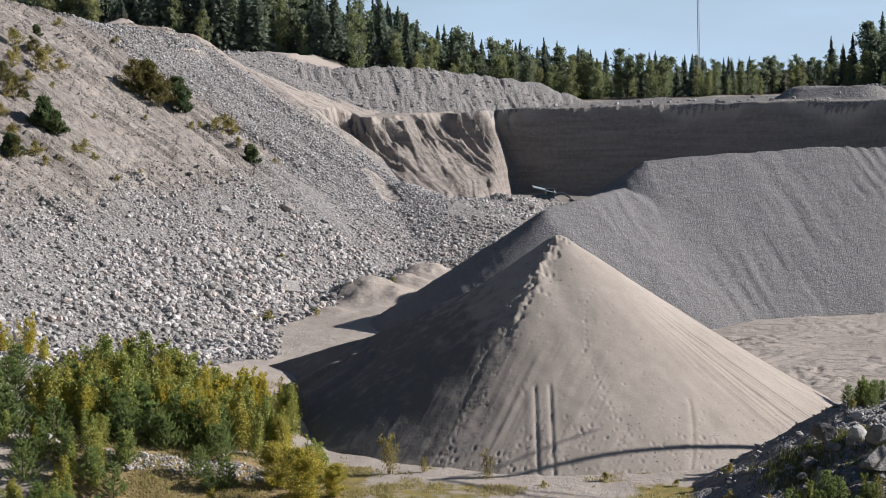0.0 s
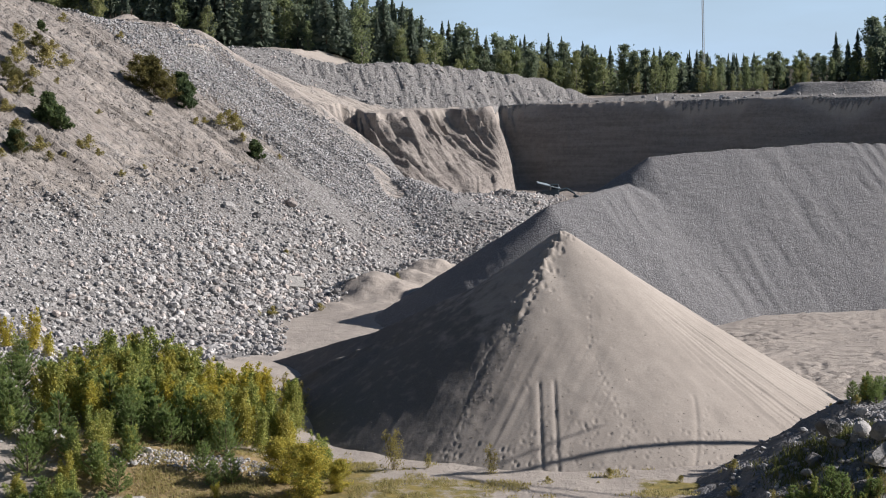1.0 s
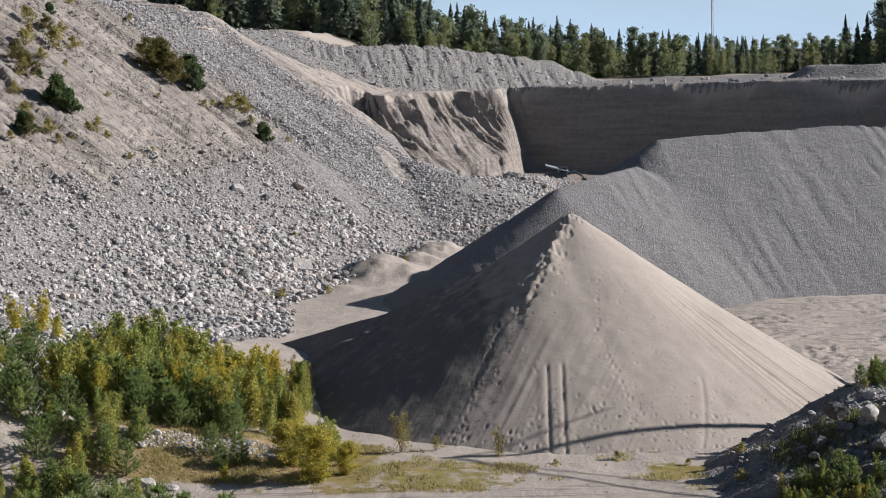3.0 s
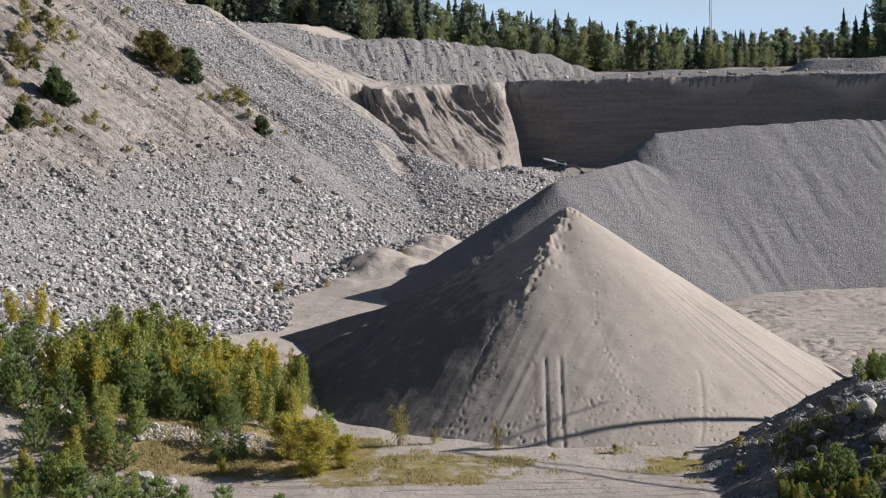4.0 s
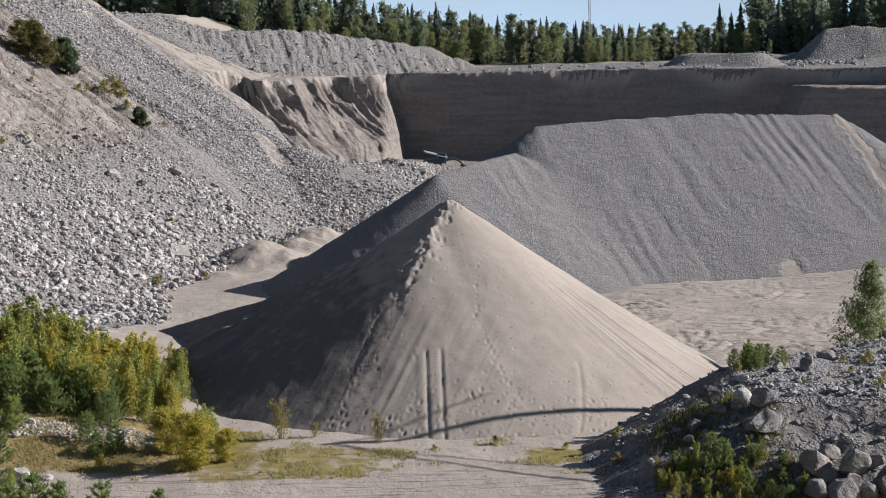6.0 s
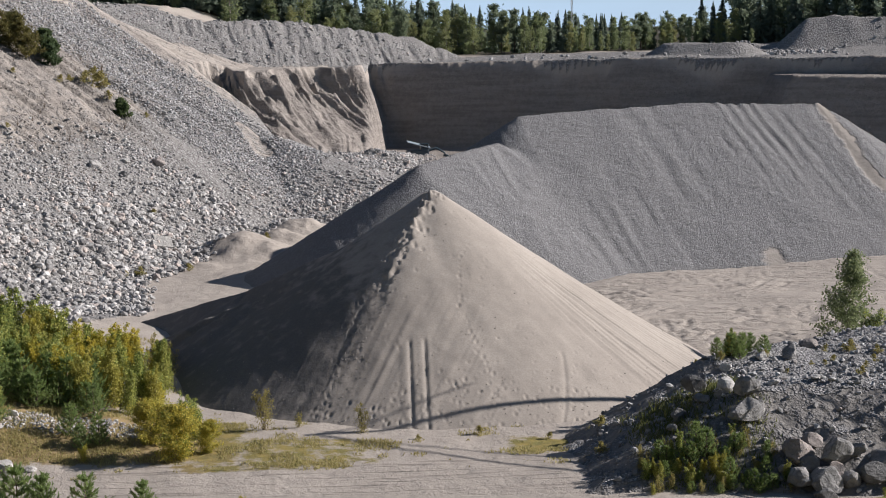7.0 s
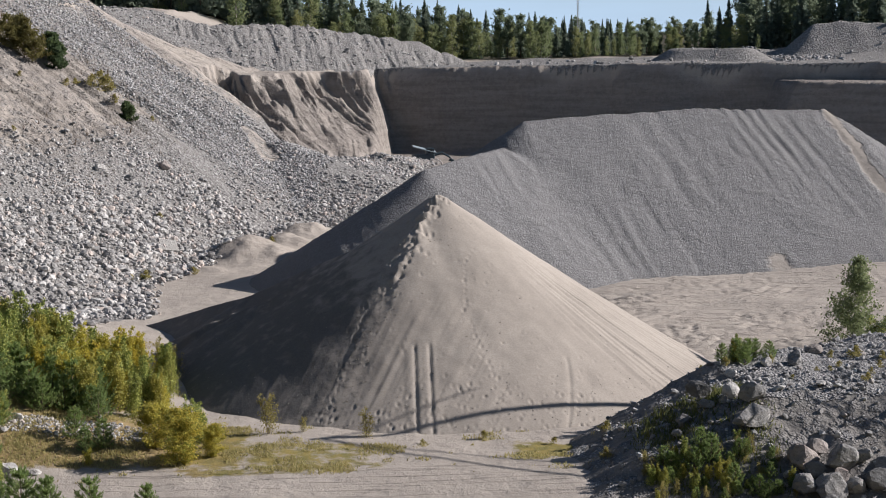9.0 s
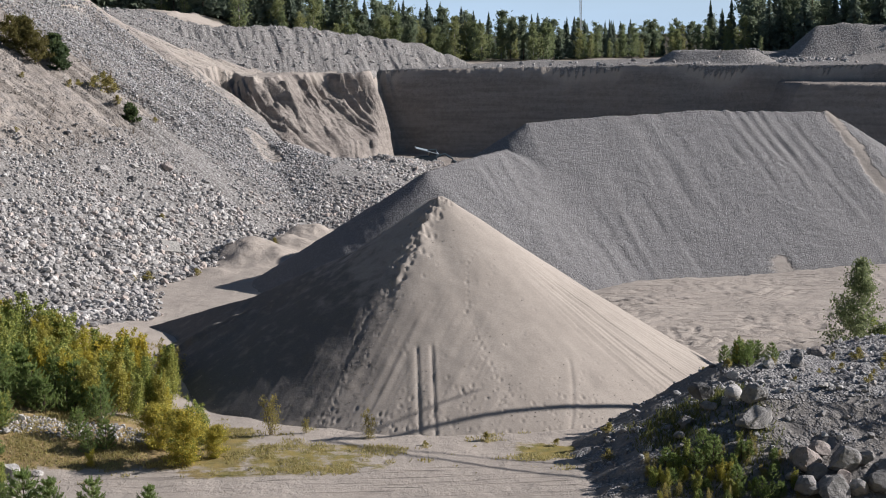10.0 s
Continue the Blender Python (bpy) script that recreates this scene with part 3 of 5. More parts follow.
def trodden(height, seed):
    """The same height with footprints pressed in: a worn trail up the ridge, single lines and many at the foot."""
    rng = np.random.default_rng(seed)
    t = 0.8 * rng.uniform(0, 1, 70)
    trail = np.stack([7.4 - 4.4 * t + rng.normal(size=70) * (0.4 + 0.8 * t), 120.6 - 9.0 * t + rng.normal(size=70) * 0.5], -1)
    t = np.linspace(0, 1, 34)
    line_a = np.stack([9.5 - 0.8 * np.sin(5 * t) + rng.normal(size=34) * 0.12, 116 - 14 * t], -1)
    line_b = np.stack([2.0 - 3 * t + rng.normal(size=34) * 0.15, 112 - 9 * t], -1)
    line_c = np.stack([3 - 14 * t + rng.normal(size=34) * 0.2, 118 + 4 * t + rng.normal(size=34) * 0.3], -1)
    foot = np.stack([rng.uniform(-4, 19, 330), 99.2 + 5.5 * rng.uniform(0, 1, 330) ** 1.6], -1)
    stray = np.stack([rng.uniform(-3, 22, 300), rng.uniform(100, 115, 300)], -1)
    prints = np.concatenate([trail, line_a, line_b, line_c, foot, stray])
    deep = np.concatenate([rng.uniform(0.03, 0.10, 70), rng.uniform(0.01, 0.06, 102), rng.uniform(0.01, 0.065, 330), rng.uniform(0.0, 0.045, 300)])
    size = np.concatenate([rng.uniform(0.10, 0.16, 70), rng.uniform(0.08, 0.13, 102), rng.uniform(0.08, 0.13, 330), rng.uniform(0.07, 0.12, 300)])

    def pressed(x, y):
        z = height(x, y)
        if np.ndim(x) < 2 or x.shape[0] < 50:
            return z
        cx, cy = x[0], y[:, 0]
        for (px, py), d, r in zip(prints, deep, size):
            i0, i1 = np.searchsorted(cx, [px - 4 * r, px + 4 * r])
            j0, j1 = np.searchsorted(cy, [py - 4 * r, py + 4 * r])
            q = np.hypot(x[j0:j1, i0:i1] - px, 0.6 * (y[j0:j1, i0:i1] - py)) / r
            z[j0:j1, i0:i1] += d * (0.35 * np.exp(-((q - 1.5) / 0.5) ** 2) - np.exp(-q * q))
        return z
    return pressed


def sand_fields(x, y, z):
    """Coarser grains on the western flank, darker towards its foot: its shade put into the colour."""
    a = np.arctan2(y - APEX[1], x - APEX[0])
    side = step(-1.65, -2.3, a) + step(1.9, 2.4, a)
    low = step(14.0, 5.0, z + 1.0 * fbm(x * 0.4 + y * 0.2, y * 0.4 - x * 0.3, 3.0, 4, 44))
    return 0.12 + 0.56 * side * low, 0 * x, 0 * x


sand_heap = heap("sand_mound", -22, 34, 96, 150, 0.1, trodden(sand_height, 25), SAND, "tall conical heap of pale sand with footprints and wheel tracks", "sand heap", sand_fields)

# ---- the gravel heap behind ----
GRAVEL_CREST = [(9.2, 167, 11.3), (13.5, 171.5, 12.1), (18.2, 177, 12.7), (21.2, 183, 15.2), (40.1, 190, 15.8), (59.0, 195, 15.5)]


def gravel_height(x, y):
    z = ridge(x, y, GRAVEL_CREST[:3], 0.62)
    main = ridge(x, y, GRAVEL_CREST[3:], 0.63)
    z = soft_max(z, main, 0.6)
    ga = x * 0.957 + y * 0.29 + 0.25 * fbm(x, y, 5, 2, 33)
    gb = 0.957 * (195 - y) + 0.29 * (x - 40)  # metres down from the crest
    z = z + 0.07 * fbm(x, y, 2.5, 3, 32) + 0.18 * fbm(ga, gb * 0.2, 7, 2, 31) * step(22, 30, x) + 0.06 * fbm(ga, gb * 0.06, 0.8, 2, 30) * np.clip(0.5 + fbm(x, y, 9, 2, 29), 0, 1.3)
    # furrows where a machine and sliding gravel ran down the face
    for at, wide, deep, start, stop in ((90.5, 0.7, 0.45, 2, 24), (93.6, 0.45, 0.35, 1, 17), (96.6, 0.4, 0.5, 0, 15), (98.5, 0.4, 0.5, 0, 19), (100.2, 0.4, 0.55, 0, 15), (101.9, 0.36, 0.5, 0, 20), (103.5, 0.35, 0.6, 0, 17), (105.3, 0.5, 0.3, 2, 22), (107.2, 0.4, 0.3, 6, 24), (112.0, 0.6, 0.4, 0, 22), (114.2, 0.4, 0.35, 0, 16), (87.0, 0.8, 0.3, 3, 22)):
        cut = np.exp(-((ga - at) / wide) ** 2) - 0.5 * np.exp(-((ga - at - 1.6 * wide) / wide) ** 2)
        z = z - 0.27 * np.clip(0.75 + 0.7 * fbm(x, y, 6, 2, 28), 0.1, 1.5) * deep * cut * step(start - 1, start + 2, gb) * step(stop + 4, stop - 4, gb) * step(20, 24, x)
    return z - 0.15


def gravel_fields(x, y, z):
    ga = x * 0.957 + y * 0.29
    pale = np.exp(-((ga - 113.0 - 0.8 * fbm(x, y, 4, 2, 40)) / 1.2) ** 2)
    pale = np.maximum(pale, np.exp(-((x - 46.1) / 1.6) ** 2 - ((y - 166.6) / 1.8) ** 2))
    return 0.98 - 0.88 * pale, 0 * x, 0 * x


gravel_heap = heap("gravel_mound", -20, 88, 130, 222, 0.25, gravel_height, GRAVEL, "long ridged heap of grey crushed gravel", "gravel heap", gravel_fields)


# ---- the bank of gravel at the east side ----
def berm_height(x, y):
    a = soft_min(0.42 * (x - 13.8), 3.9 + 0.7 * ((x - 21) * 0.8 - (y - 98) * 0.6), 0.4)
    b = 0.1 + 0.55 * (y - 84.8 + 0.12 * (x - 15.5))
    c = 3.9 + 0.01 * (x - 20) - 0.5 * np.maximum(0, y - 101.5 - 0.55 * (x - 23.5))
    z = soft_min(soft_min(a, b, 0.5), c, 0.4)
    drop = 3.9 - 1.1 * ((x - 25.2) * 0.42 - (y - 85.5) * 0.907)
    z = np.where(x > 21, soft_min(z, np.maximum(drop, 2.9 + 0.1 * (y - 84)), 0.3), z)
    return z + 0.25 * fbm(x, y, 4, 4, 41) + 0.14 * fbm(x, y, 1.2, 3, 42)


def berm_top(x, y):
    """1 on the stony top of the bank, 0 on its soil faces."""
    return step(0.18, 0.05, (berm_height(x + 0.3, y) - berm_height(x - 0.3, y)) ** 2 / 0.36 + (berm_height(x, y + 0.3) - berm_height(x, y - 0.3)) ** 2 / 0.36)


berm = heap("gravel_berm", 12, 90, 72, 124, 0.3, berm_height, BANK_SOIL, "bank of grey gravel and stones beside the track", "gravel bank", lambda x, y, z: (0.42 + 0.45 * berm_top(x, y), 0 * x, 0.12 + 0 * x))


def surface(x, y):
    """The height of whatever lies uppermost: ground or heaps."""
    z = ground_height(x, y)
    for h, (x0, x1, y0, y1) in ((sand_height, (-22, 34, 94, 152)), (gravel_height, (-20, 88, 130, 222)), (berm_height, (12, 90, 72, 124))):
        inside = (x > x0) & (x < x1) & (y > y0) & (y < y1)
        z = np.where(inside, np.maximum(z, h(x, y)), z)
    return z


# ---- stones ----
def rock_form(seed, detail=1, flat=3, rough=0.18):
    """A stone about 1 m across: a ball with random planes cut off and a rough skin."""
    rng = np.random.default_rng(seed)
    bm = bmesh.new()
    bmesh.ops.create_icosphere(bm, subdivisions=detail, radius=0.5)
    v = np.array([p.co[:] for p in bm.verts])
    f = np.array([[p.index for p in q.verts] for q in bm.faces])
    bm.free()
    for _ in range(flat):
        n = rng.normal(size=3)
        n /= np.linalg.norm(n)
        over = np.maximum(0, v @ n - rng.uniform(0.24, 0.40))
        v = v - over[:, None] * n
    v = v * (1 + rough * rng.normal(size=(len(v), 1)) * (0.6 if detail < 2 else 0.12))
    return v * rng.uniform(0.75, 1.2, 3), f


def turns(n, rng):
    q = rng.normal(size=(n, 4))
    q /= np.linalg.norm(q, axis=1, keepdims=True)
    w, x, y, z = q.T
    return np.stack([1 - 2 * (y * y + z * z), 2 * (x * y - z * w), 2 * (x * z + y * w), 2 * (x * y + z * w), 1 - 2 * (x * x + z * z), 2 * (y * z - x * w), 2 * (x * z - y * w), 2 * (y * z + x * w), 1 - 2 * (x * x + y * y)], -1).reshape(n, 3, 3)


def scatter(name, x, y, size, label, category, seed, sink=0.2, detail=1, tone=None):
    """Stones strewn over the ground as one sheet of loose pieces."""
    rng = np.random.default_rng(seed)
    z = surface(x, y)
    verts, faces, at = [], [], 0
    kinds = [rock_form(seed * 10 + k, detail) for k in range(8)]
    pick = rng.integers(0, 8, len(x))
    for k, (v, f) in enumerate(kinds):
        i = np.nonzero(pick == k)[0]
        w = np.einsum("nij,vj->nvi", turns(len(i), rng), v) * size[i, None, None] * np.array([1, 1, 0.8])
        w = w + np.stack([x[i], y[i], z[i] + size[i] * (0.4 - sink)], -1)[:, None]
        verts.append(w.reshape(-1, 3))
        faces.append((f[None] + (np.arange(len(i)) * len(v))[:, None, None] + at).reshape(-1, 3))
        at += len(i) * len(v)
    return tagged(new(name, mesh_of(name, np.concatenate(verts), np.concatenate(faces), tone or STONE, smooth=False)), label, category, kind="stuff")


def strewn(n, x0, x1, y0, y1, weight, seed):
    rng = np.random.default_rng(seed)
    x, y = rng.uniform(x0, x1, n), rng.uniform(y0, y1, n)
    keep = rng.uniform(size=n) < weight(x, y)
    return x[keep], y[keep], rng.uniform(size=keep.sum())


def track_over(x, y):
    """1 on the short wheel track over the rubble spur."""
    return step(2.1, 1.6, along(x, y, [(-11.9, 238, 0), (-11.1, 236, 0), (-9.4, 232, 0)])[0])


def talus_weight(x, y):
    west, dw = slope_west(x, y)
    a = (x - TOE_A[0]) * UP_A[0] + (y - TOE_A[1]) * UP_A[1]
    low = step(25, 16, a + 4.0 * fbm(x, y, 9, 3, 20)) * step(-3.0, 0, a + 0.45 * np.clip(166 - y, 0, 20)) * step(218, 203, y)
    low = np.maximum(low, step(16, 11, dw + 2.5 * fbm(x, y, 7, 2, 57)) * step(-1, 1, dw) * step(196, 206, y) * step(262, 250, y))
    low = np.maximum(low, (ridge(x, y, FAN, 0.36) > np.maximum(0.3, west - 0.8)) * (y > 205) * 1.0)
    road = 1 - track_over(x, y)
    strip = along(x, y, [(-25.0, 216.5, 0), (-19.2, 213.4, 0), (-15.3, 208.9, 0), (-11.3, 205.9, 0), (-8.0, 203.0, 0)])[0]
    road = road * (0.12 + 0.88 * step(1.6, 3.0, strip + 0.8 * fbm(x, y, 3, 2, 58)))
    return np.clip(low * (0.95 + 0.8 * fbm(x, y, 9, 3, 51)), 0.0, 1) * road


def run_weight(x, y):
    west, dw = slope_west(x, y)
    bare = step(7.5, 9.5, np.hypot(x + 49, y - 250))
    return (1 - track_over(x, y)) * bare * step(14.5, 12.5, np.abs(y - 238 + 0.30 * (x + 36)) + 1.5 * fbm(x, y, 5, 2, 60)) * step(1, 3, dw) * (0.75 + 0.4 * fbm(x, y, 6, 3, 52))


tx, ty, tu = strewn(165000, -62, 18, 118, 292, talus_weight, 61)
scatter("talus_stones", tx, ty, np.maximum(0.15, (0.22 + 0.75 * tu ** 6 + 0.2 * fbm(tx, ty, 12, 2, 54)) * (0.68 + 0.42 * step(15, 5, slope_west(tx, ty)[1])) * (1 - 0.28 * step(198, 214, ty))), "grey rubble stones covering the foot of the slope", "rubble", 62)
rx, ry, ru = strewn(60000, -62, 0, 215, 260, run_weight, 63)
scatter("rubble_stones", rx, ry, 0.19 + 0.34 * ru ** 2, "grey rubble stones spilled down the slope", "rubble", 64, tone=BANK_STONE)
bx, by, bu = strewn(26000, 15, 62, 76, 122, lambda x, y: np.clip(0.7 + 0.6 * fbm(x, y, 6, 3, 53), 0.1, 1) * (0.3 + 0.7 * berm_top(x, y)) * (berm_height(x, y) > ground_height(x, y) + 0.1), 65)
scatter("berm_stones", bx, by, 0.09 + 0.42 * bu ** 3.5, "loose grey stones strewn on the gravel bank", "stones", 66, tone=BANK_STONE)
ux, uy, uu = strewn(24000, -62, -18, 140, 250, lambda x, y: np.clip(0.4 + 0.8 * fbm(x, y, 7, 3, 55), 0, 1) * (slope_west(x, y)[1] > 12), 67)
scatter("slope_stones", ux, uy, 0.09 + 0.30 * uu ** 5, "small stones and clods lying on the bare upper slope", "stones", 68, tone=CLOD)
wx, wy, wu = strewn(3500, -23, -11, 96.5, 101, lambda x, y: step(1.5, 0.7, np.abs(y - 98.8 - 0.12 * (x + 17))), 69)
scatter("pale_stones", wx, wy, 0.06 + 0.22 * wu ** 2, "strip of pale crushed stone below the bushes", "stones", 70)
jx, jy, ju = strewn(5200, -36, -15, 97, 122, lambda x, y: step(0.1, 0.5, fbm(x, y, 3.5, 3, 71)), 79)
scatter("bank_stones", jx, jy, 0.10 + 0.5 * ju ** 4, "grey stones lying between the bushes", "stones", 80)
kx, ky, ku = strewn(9000, -60, 40, 318, 372, lambda x, y: np.clip(ridge(x, y, BANK, 0.56) - 17.5, 0, 1) * 0.7, 81)
scatter("spoil_stones", kx, ky, 0.2 + 0.6 * ku ** 4, "stones in the bank of spoil above the pit", "stones", 82)
px, py, pu = strewn(420, 20, 130, 336, 372, lambda x, y: (pit_depth(x, y)[0] < -0.5) * 0.8, 83)
qx, qy, qu = strewn(1500, 88, 112, 350, 366, lambda x, y: np.clip(0.4 + fbm(x, y, 5, 2, 56), 0, 1), 85)
scatter("dump_stones", qx, qy, 0.3 + 0.7 * qu ** 2, "rubble tipped at the foot of the eastern wood", "rubble", 86)
scatter("rim_stones", px, py, 0.25 + 1.1 * pu ** 5, "stones and clods along the rim of the pit", "stones", 84)


def clod_weight(x, y):
    z, g = sand_height(x, y), ground_height(x, y)
    trail = np.exp(-(along(x, y, [(7.4, 120.8, 0), (3.2, 112.0, 0), (1.0, 106.0, 0)])[0] / 0.8) ** 2)
    foot = step(3.5, 0.3, z - g) * step(120, 108, y)
    return (z > g) * np.clip(0.25 * foot + 0.6 * trail + 0.01 + 0.3 * np.clip(fbm(x, y, 3, 3, 59) - 0.4, 0, 1), 0, 1) * (y < 124)


cx, cy, cu = strewn(16000, -14, 30, 96, 124, clod_weight, 87)
scatter("sand_clods", cx, cy, 0.04 + 0.07 * cu ** 3, "small clods of sand lying on the heap", "clods", 88, tone=CLOD)


def boulder(x, y, size, seed, tone, label, squash=0.85, turn=0.0, lift=0.18):
    """One big stone, half sunk into what it lies on."""
    v, f = rock_form(seed, 3, 9, 0.03)
    rng = np.random.default_rng(seed)
    v = v * (1 + 0.10 * fbm(v[:, 0] + 2 * v[:, 2], v[:, 1] - v[:, 2], 0.33, 3, seed % 97)[:, None])
    v = v * 0.9 * size * np.array([1.05, 0.95, squash])
    ob = new("boulder", mesh_of("boulder", v, f, tone, smooth=False))
    ob.matrix_basis = pose(x, y, float(surface(np.array(x), np.array(y))) + lift * size, rng.uniform(-12, 12), rng.uniform(-12, 12), turn)
    return tagged(ob, label, "boulder", "boulders on the bank")


def boulder_material(name, a, b):
    m = Shade(name, 0.85, spec=0.25)
    c = m.mix(m.span(m.noise(0.8, 6), 0.35, 0.65), a, b)
    c = m.mix(m.span(m.noise(0.12, 4), 0.5, 0.75, 0.0, 0.6), c, tuple(v * 0.5 for v in b))
    return m.done(c, m.bump(m.noise(0.35, 7, 0.65), 0.9, 0.22))


DARK_ROCK = boulder_material("dark_rock", (0.13, 0.13, 0.13), (0.21, 0.21, 0.21))
PALE_ROCK = boulder_material("pale_rock", (0.55, 0.54, 0.52), (0.38, 0.37, 0.36))
GREY_ROCK = boulder_material("grey_rock", (0.32, 0.315, 0.31), (0.19, 0.19, 0.19))
PINK_ROCK = boulder_material("pink_rock", (0.36, 0.32, 0.30), (0.24, 0.22, 0.21))
for x, y, size, tone, label, squash in (
    (20.8, 92.6, 1.9, DARK_ROCK, "dark grey pointed boulder on the gravel bank", 1.0),
    (22.2, 90.8, 1.6, PALE_ROCK, "pale angular boulder on the gravel bank", 0.9),
    (23.1, 89.3, 2.0, GREY_ROCK, "rounded grey boulder on the gravel bank", 0.75),
    (20.7, 90.4, 1.2, GREY_ROCK, "rounded grey boulder on the gravel bank", 0.9),
    (22.6, 87.6, 2.6, GREY_ROCK, "long flat grey boulder on the gravel bank", 0.5),
    (19.2, 89.6, 1.3, DARK_ROCK, "dark grey boulder in the shaded bank", 0.7),
    (18.6, 88.2, 1.1, GREY_ROCK, "rounded grey boulder on the gravel bank", 0.6),
    (25.1, 84.7, 1.9, PINK_ROCK, "pinkish boulder in a pile on the bank", 1.0),
    (26.1, 85.5, 1.8, PINK_ROCK, "pinkish boulder in a pile on the bank", 0.9),
    (26.9, 84.1, 2.2, GREY_ROCK, "rounded grey boulder in a pile on the bank", 1.1),
    (24.7, 83.1, 1.9, GREY_ROCK, "rounded grey boulder in a pile on the bank", 0.8),
    (26.1, 82.5, 2.1, GREY_ROCK, "rounded grey boulder in a pile on the bank", 0.9),
    (25.4, 83.9, 1.5, DARK_ROCK, "dark grey boulder in a pile on the bank", 0.8),
    (27.4, 82.7, 1.5, GREY_ROCK, "rounded grey boulder in a pile on the bank", 0.9),
    (28.7, 83.0, 2.1, DARK_ROCK, "dark grey boulder in a pile on the bank", 0.9),
    (29.7, 84.1, 1.9, GREY_ROCK, "rounded grey boulder in a pile on the bank", 0.8),
    (24.1, 84.1, 1.1, GREY_ROCK, "rounded grey boulder in a pile on the bank", 0.8),
    (25.7, 81.7, 1.4, DARK_ROCK, "dark grey boulder in a pile on the bank", 0.8),
    (26.7, 83.5, 1.2, PINK_ROCK, "pinkish boulder in a pile on the bank", 0.9),
    (28.1, 84.5, 1.5, GREY_ROCK, "rounded grey boulder in a pile on the bank", 0.8),
    (30.1, 82.5, 1.6, GREY_ROCK, "rounded grey boulder in a pile on the bank", 0.8),
    (31.3, 83.3, 1.4, DARK_ROCK, "dark grey boulder in a pile on the bank", 0.8),
    (21.6, 90.0, 0.8, GREY_ROCK, "rounded grey boulder on the gravel bank", 0.8),
    (28.6, 99.6, 1.9, GREY_ROCK, "rounded grey boulder on the gravel bank", 0.6),
    (26.6, 99.0, 1.0, PALE_ROCK, "small pale boulder on the gravel bank", 0.7),
    (30.9, 103.2, 1.5, PINK_ROCK, "pinkish boulder on the gravel bank", 0.6),
    (24.0, 97.6, 0.8, PALE_ROCK, "small pale boulder on the gravel bank", 0.8),
    (25.3, 91.5, 0.8, PALE_ROCK, "small pale boulder on the gravel bank", 0.6),
    (28.0, 92.0, 0.9, PALE_ROCK, "flat pale boulder on the gravel bank", 0.45),
    (15.6, 93.5, 0.5, PALE_ROCK, "small white stone at the foot of the bank", 0.8),
    (16.9, 95.6, 0.55, PALE_ROCK, "small white stone at the foot of the bank", 0.8),
    (-19.2, 92.8, 1.9, PALE_ROCK, "pale boulder beside the track", 0.8),
    (-17.6, 93.0, 0.8, PALE_ROCK, "small pale boulder beside the track", 0.7),
    (-21.2, 203.2, 2.1, PINK_ROCK, "big pale boulder lying on the rubble slope", 0.8),
    (-24.3, 197.1, 1.7, PALE_ROCK, "big pale boulder lying on the rubble slope", 0.75),
    (-27.0, 190.0, 1.5, PALE_ROCK, "big pale boulder lying on the rubble slope", 0.75),
    (-24.0, 192.0, 1.4, GREY_ROCK, "big grey boulder lying on the rubble slope", 0.75),
    (-21.5, 172.5, 1.4, PALE_ROCK, "big pale boulder at the foot of the rubble", 0.8),
    (-23.5, 168.5, 1.6, GREY_ROCK, "big grey boulder at the foot of the rubble", 0.8),
    (-4.6, 204.0, 1.4, PALE_ROCK, "big pale boulder at the foot of the rubble", 0.8),
    (-37.3, 223.5, 1.9, PALE_ROCK, "pale upright boulder beside the shrubs", 1.2),
):
    if 18 < x < 24 and 87 < y < 93.5:
        x, y = x + 0.4, y + 1.2
    elif x > 24 and y < 86:
        x, y = x + 0.1, y + 0.9
    boulder(x, y, size, int(x * 37 + y * 101) % 9973, tone, label, squash, turn=(x * 77 + y * 31) % 360, lift=0.36 if squash >= 1.0 else 0.2)

# ---- trees ----
def cards(centre, size, rng, stretch=1.0, facing=None):
    """Small leaf-like quads round the given centres."""
    n = len(centre)
    t = turns(n, rng)
    u, w = t[:, :, 0] * stretch, t[:, :, 1]
    if facing is not None:
        u = facing * stretch
        w = np.cross(facing, t[:, :, 1])
        w /= np.linalg.norm(w, axis=1, keepdims=True) + 1e-9
    s = np.broadcast_to(size, n)[:, None] * 0.5
    v = np.stack([centre - u * s - w * s * 0.35, centre + w * s * 0.0 - u * s * 0.1 - w * s, centre + u * s + w * s * 0.1, centre - u * s * 0.1 + w * s], 1)
    return v.reshape(-1, 3), np.arange(4 * n).reshape(n, 4)


def stem(points, radii, sides=6):
    """A tapered limb through the points."""
    points = [Vector([float(c) for c in p]) for p in points]
    verts, faces = [], []
    for k, (p, r) in enumerate(zip(points, [float(q) for q in radii])):
        d = (points[min(k + 1, len(points) - 1)] - points[max(k - 1, 0)]).normalized()
        a = d.orthogonal().normalized()
        b = d.cross(a)
        for i in range(sides):
            c = 2 * math.pi * i / sides
            verts.append(p + r * (a * math.cos(c) + b * math.sin(c)))
    for k in range(len(points) - 1):
        for i in range(sides):
            j = (i + 1) % sides
            faces.append((k * sides + i, k * sides + j, (k + 1) * sides + j, (k + 1) * sides + i))
    return np.array([v[:] for v in verts]), np.array(faces)


def joined(pieces):
    verts, faces, at = [], [], 0
    for v, f in pieces:
        verts.append(v)
        faces.append(f + at)
        at += len(v)
    return np.concatenate(verts), np.concatenate(faces)


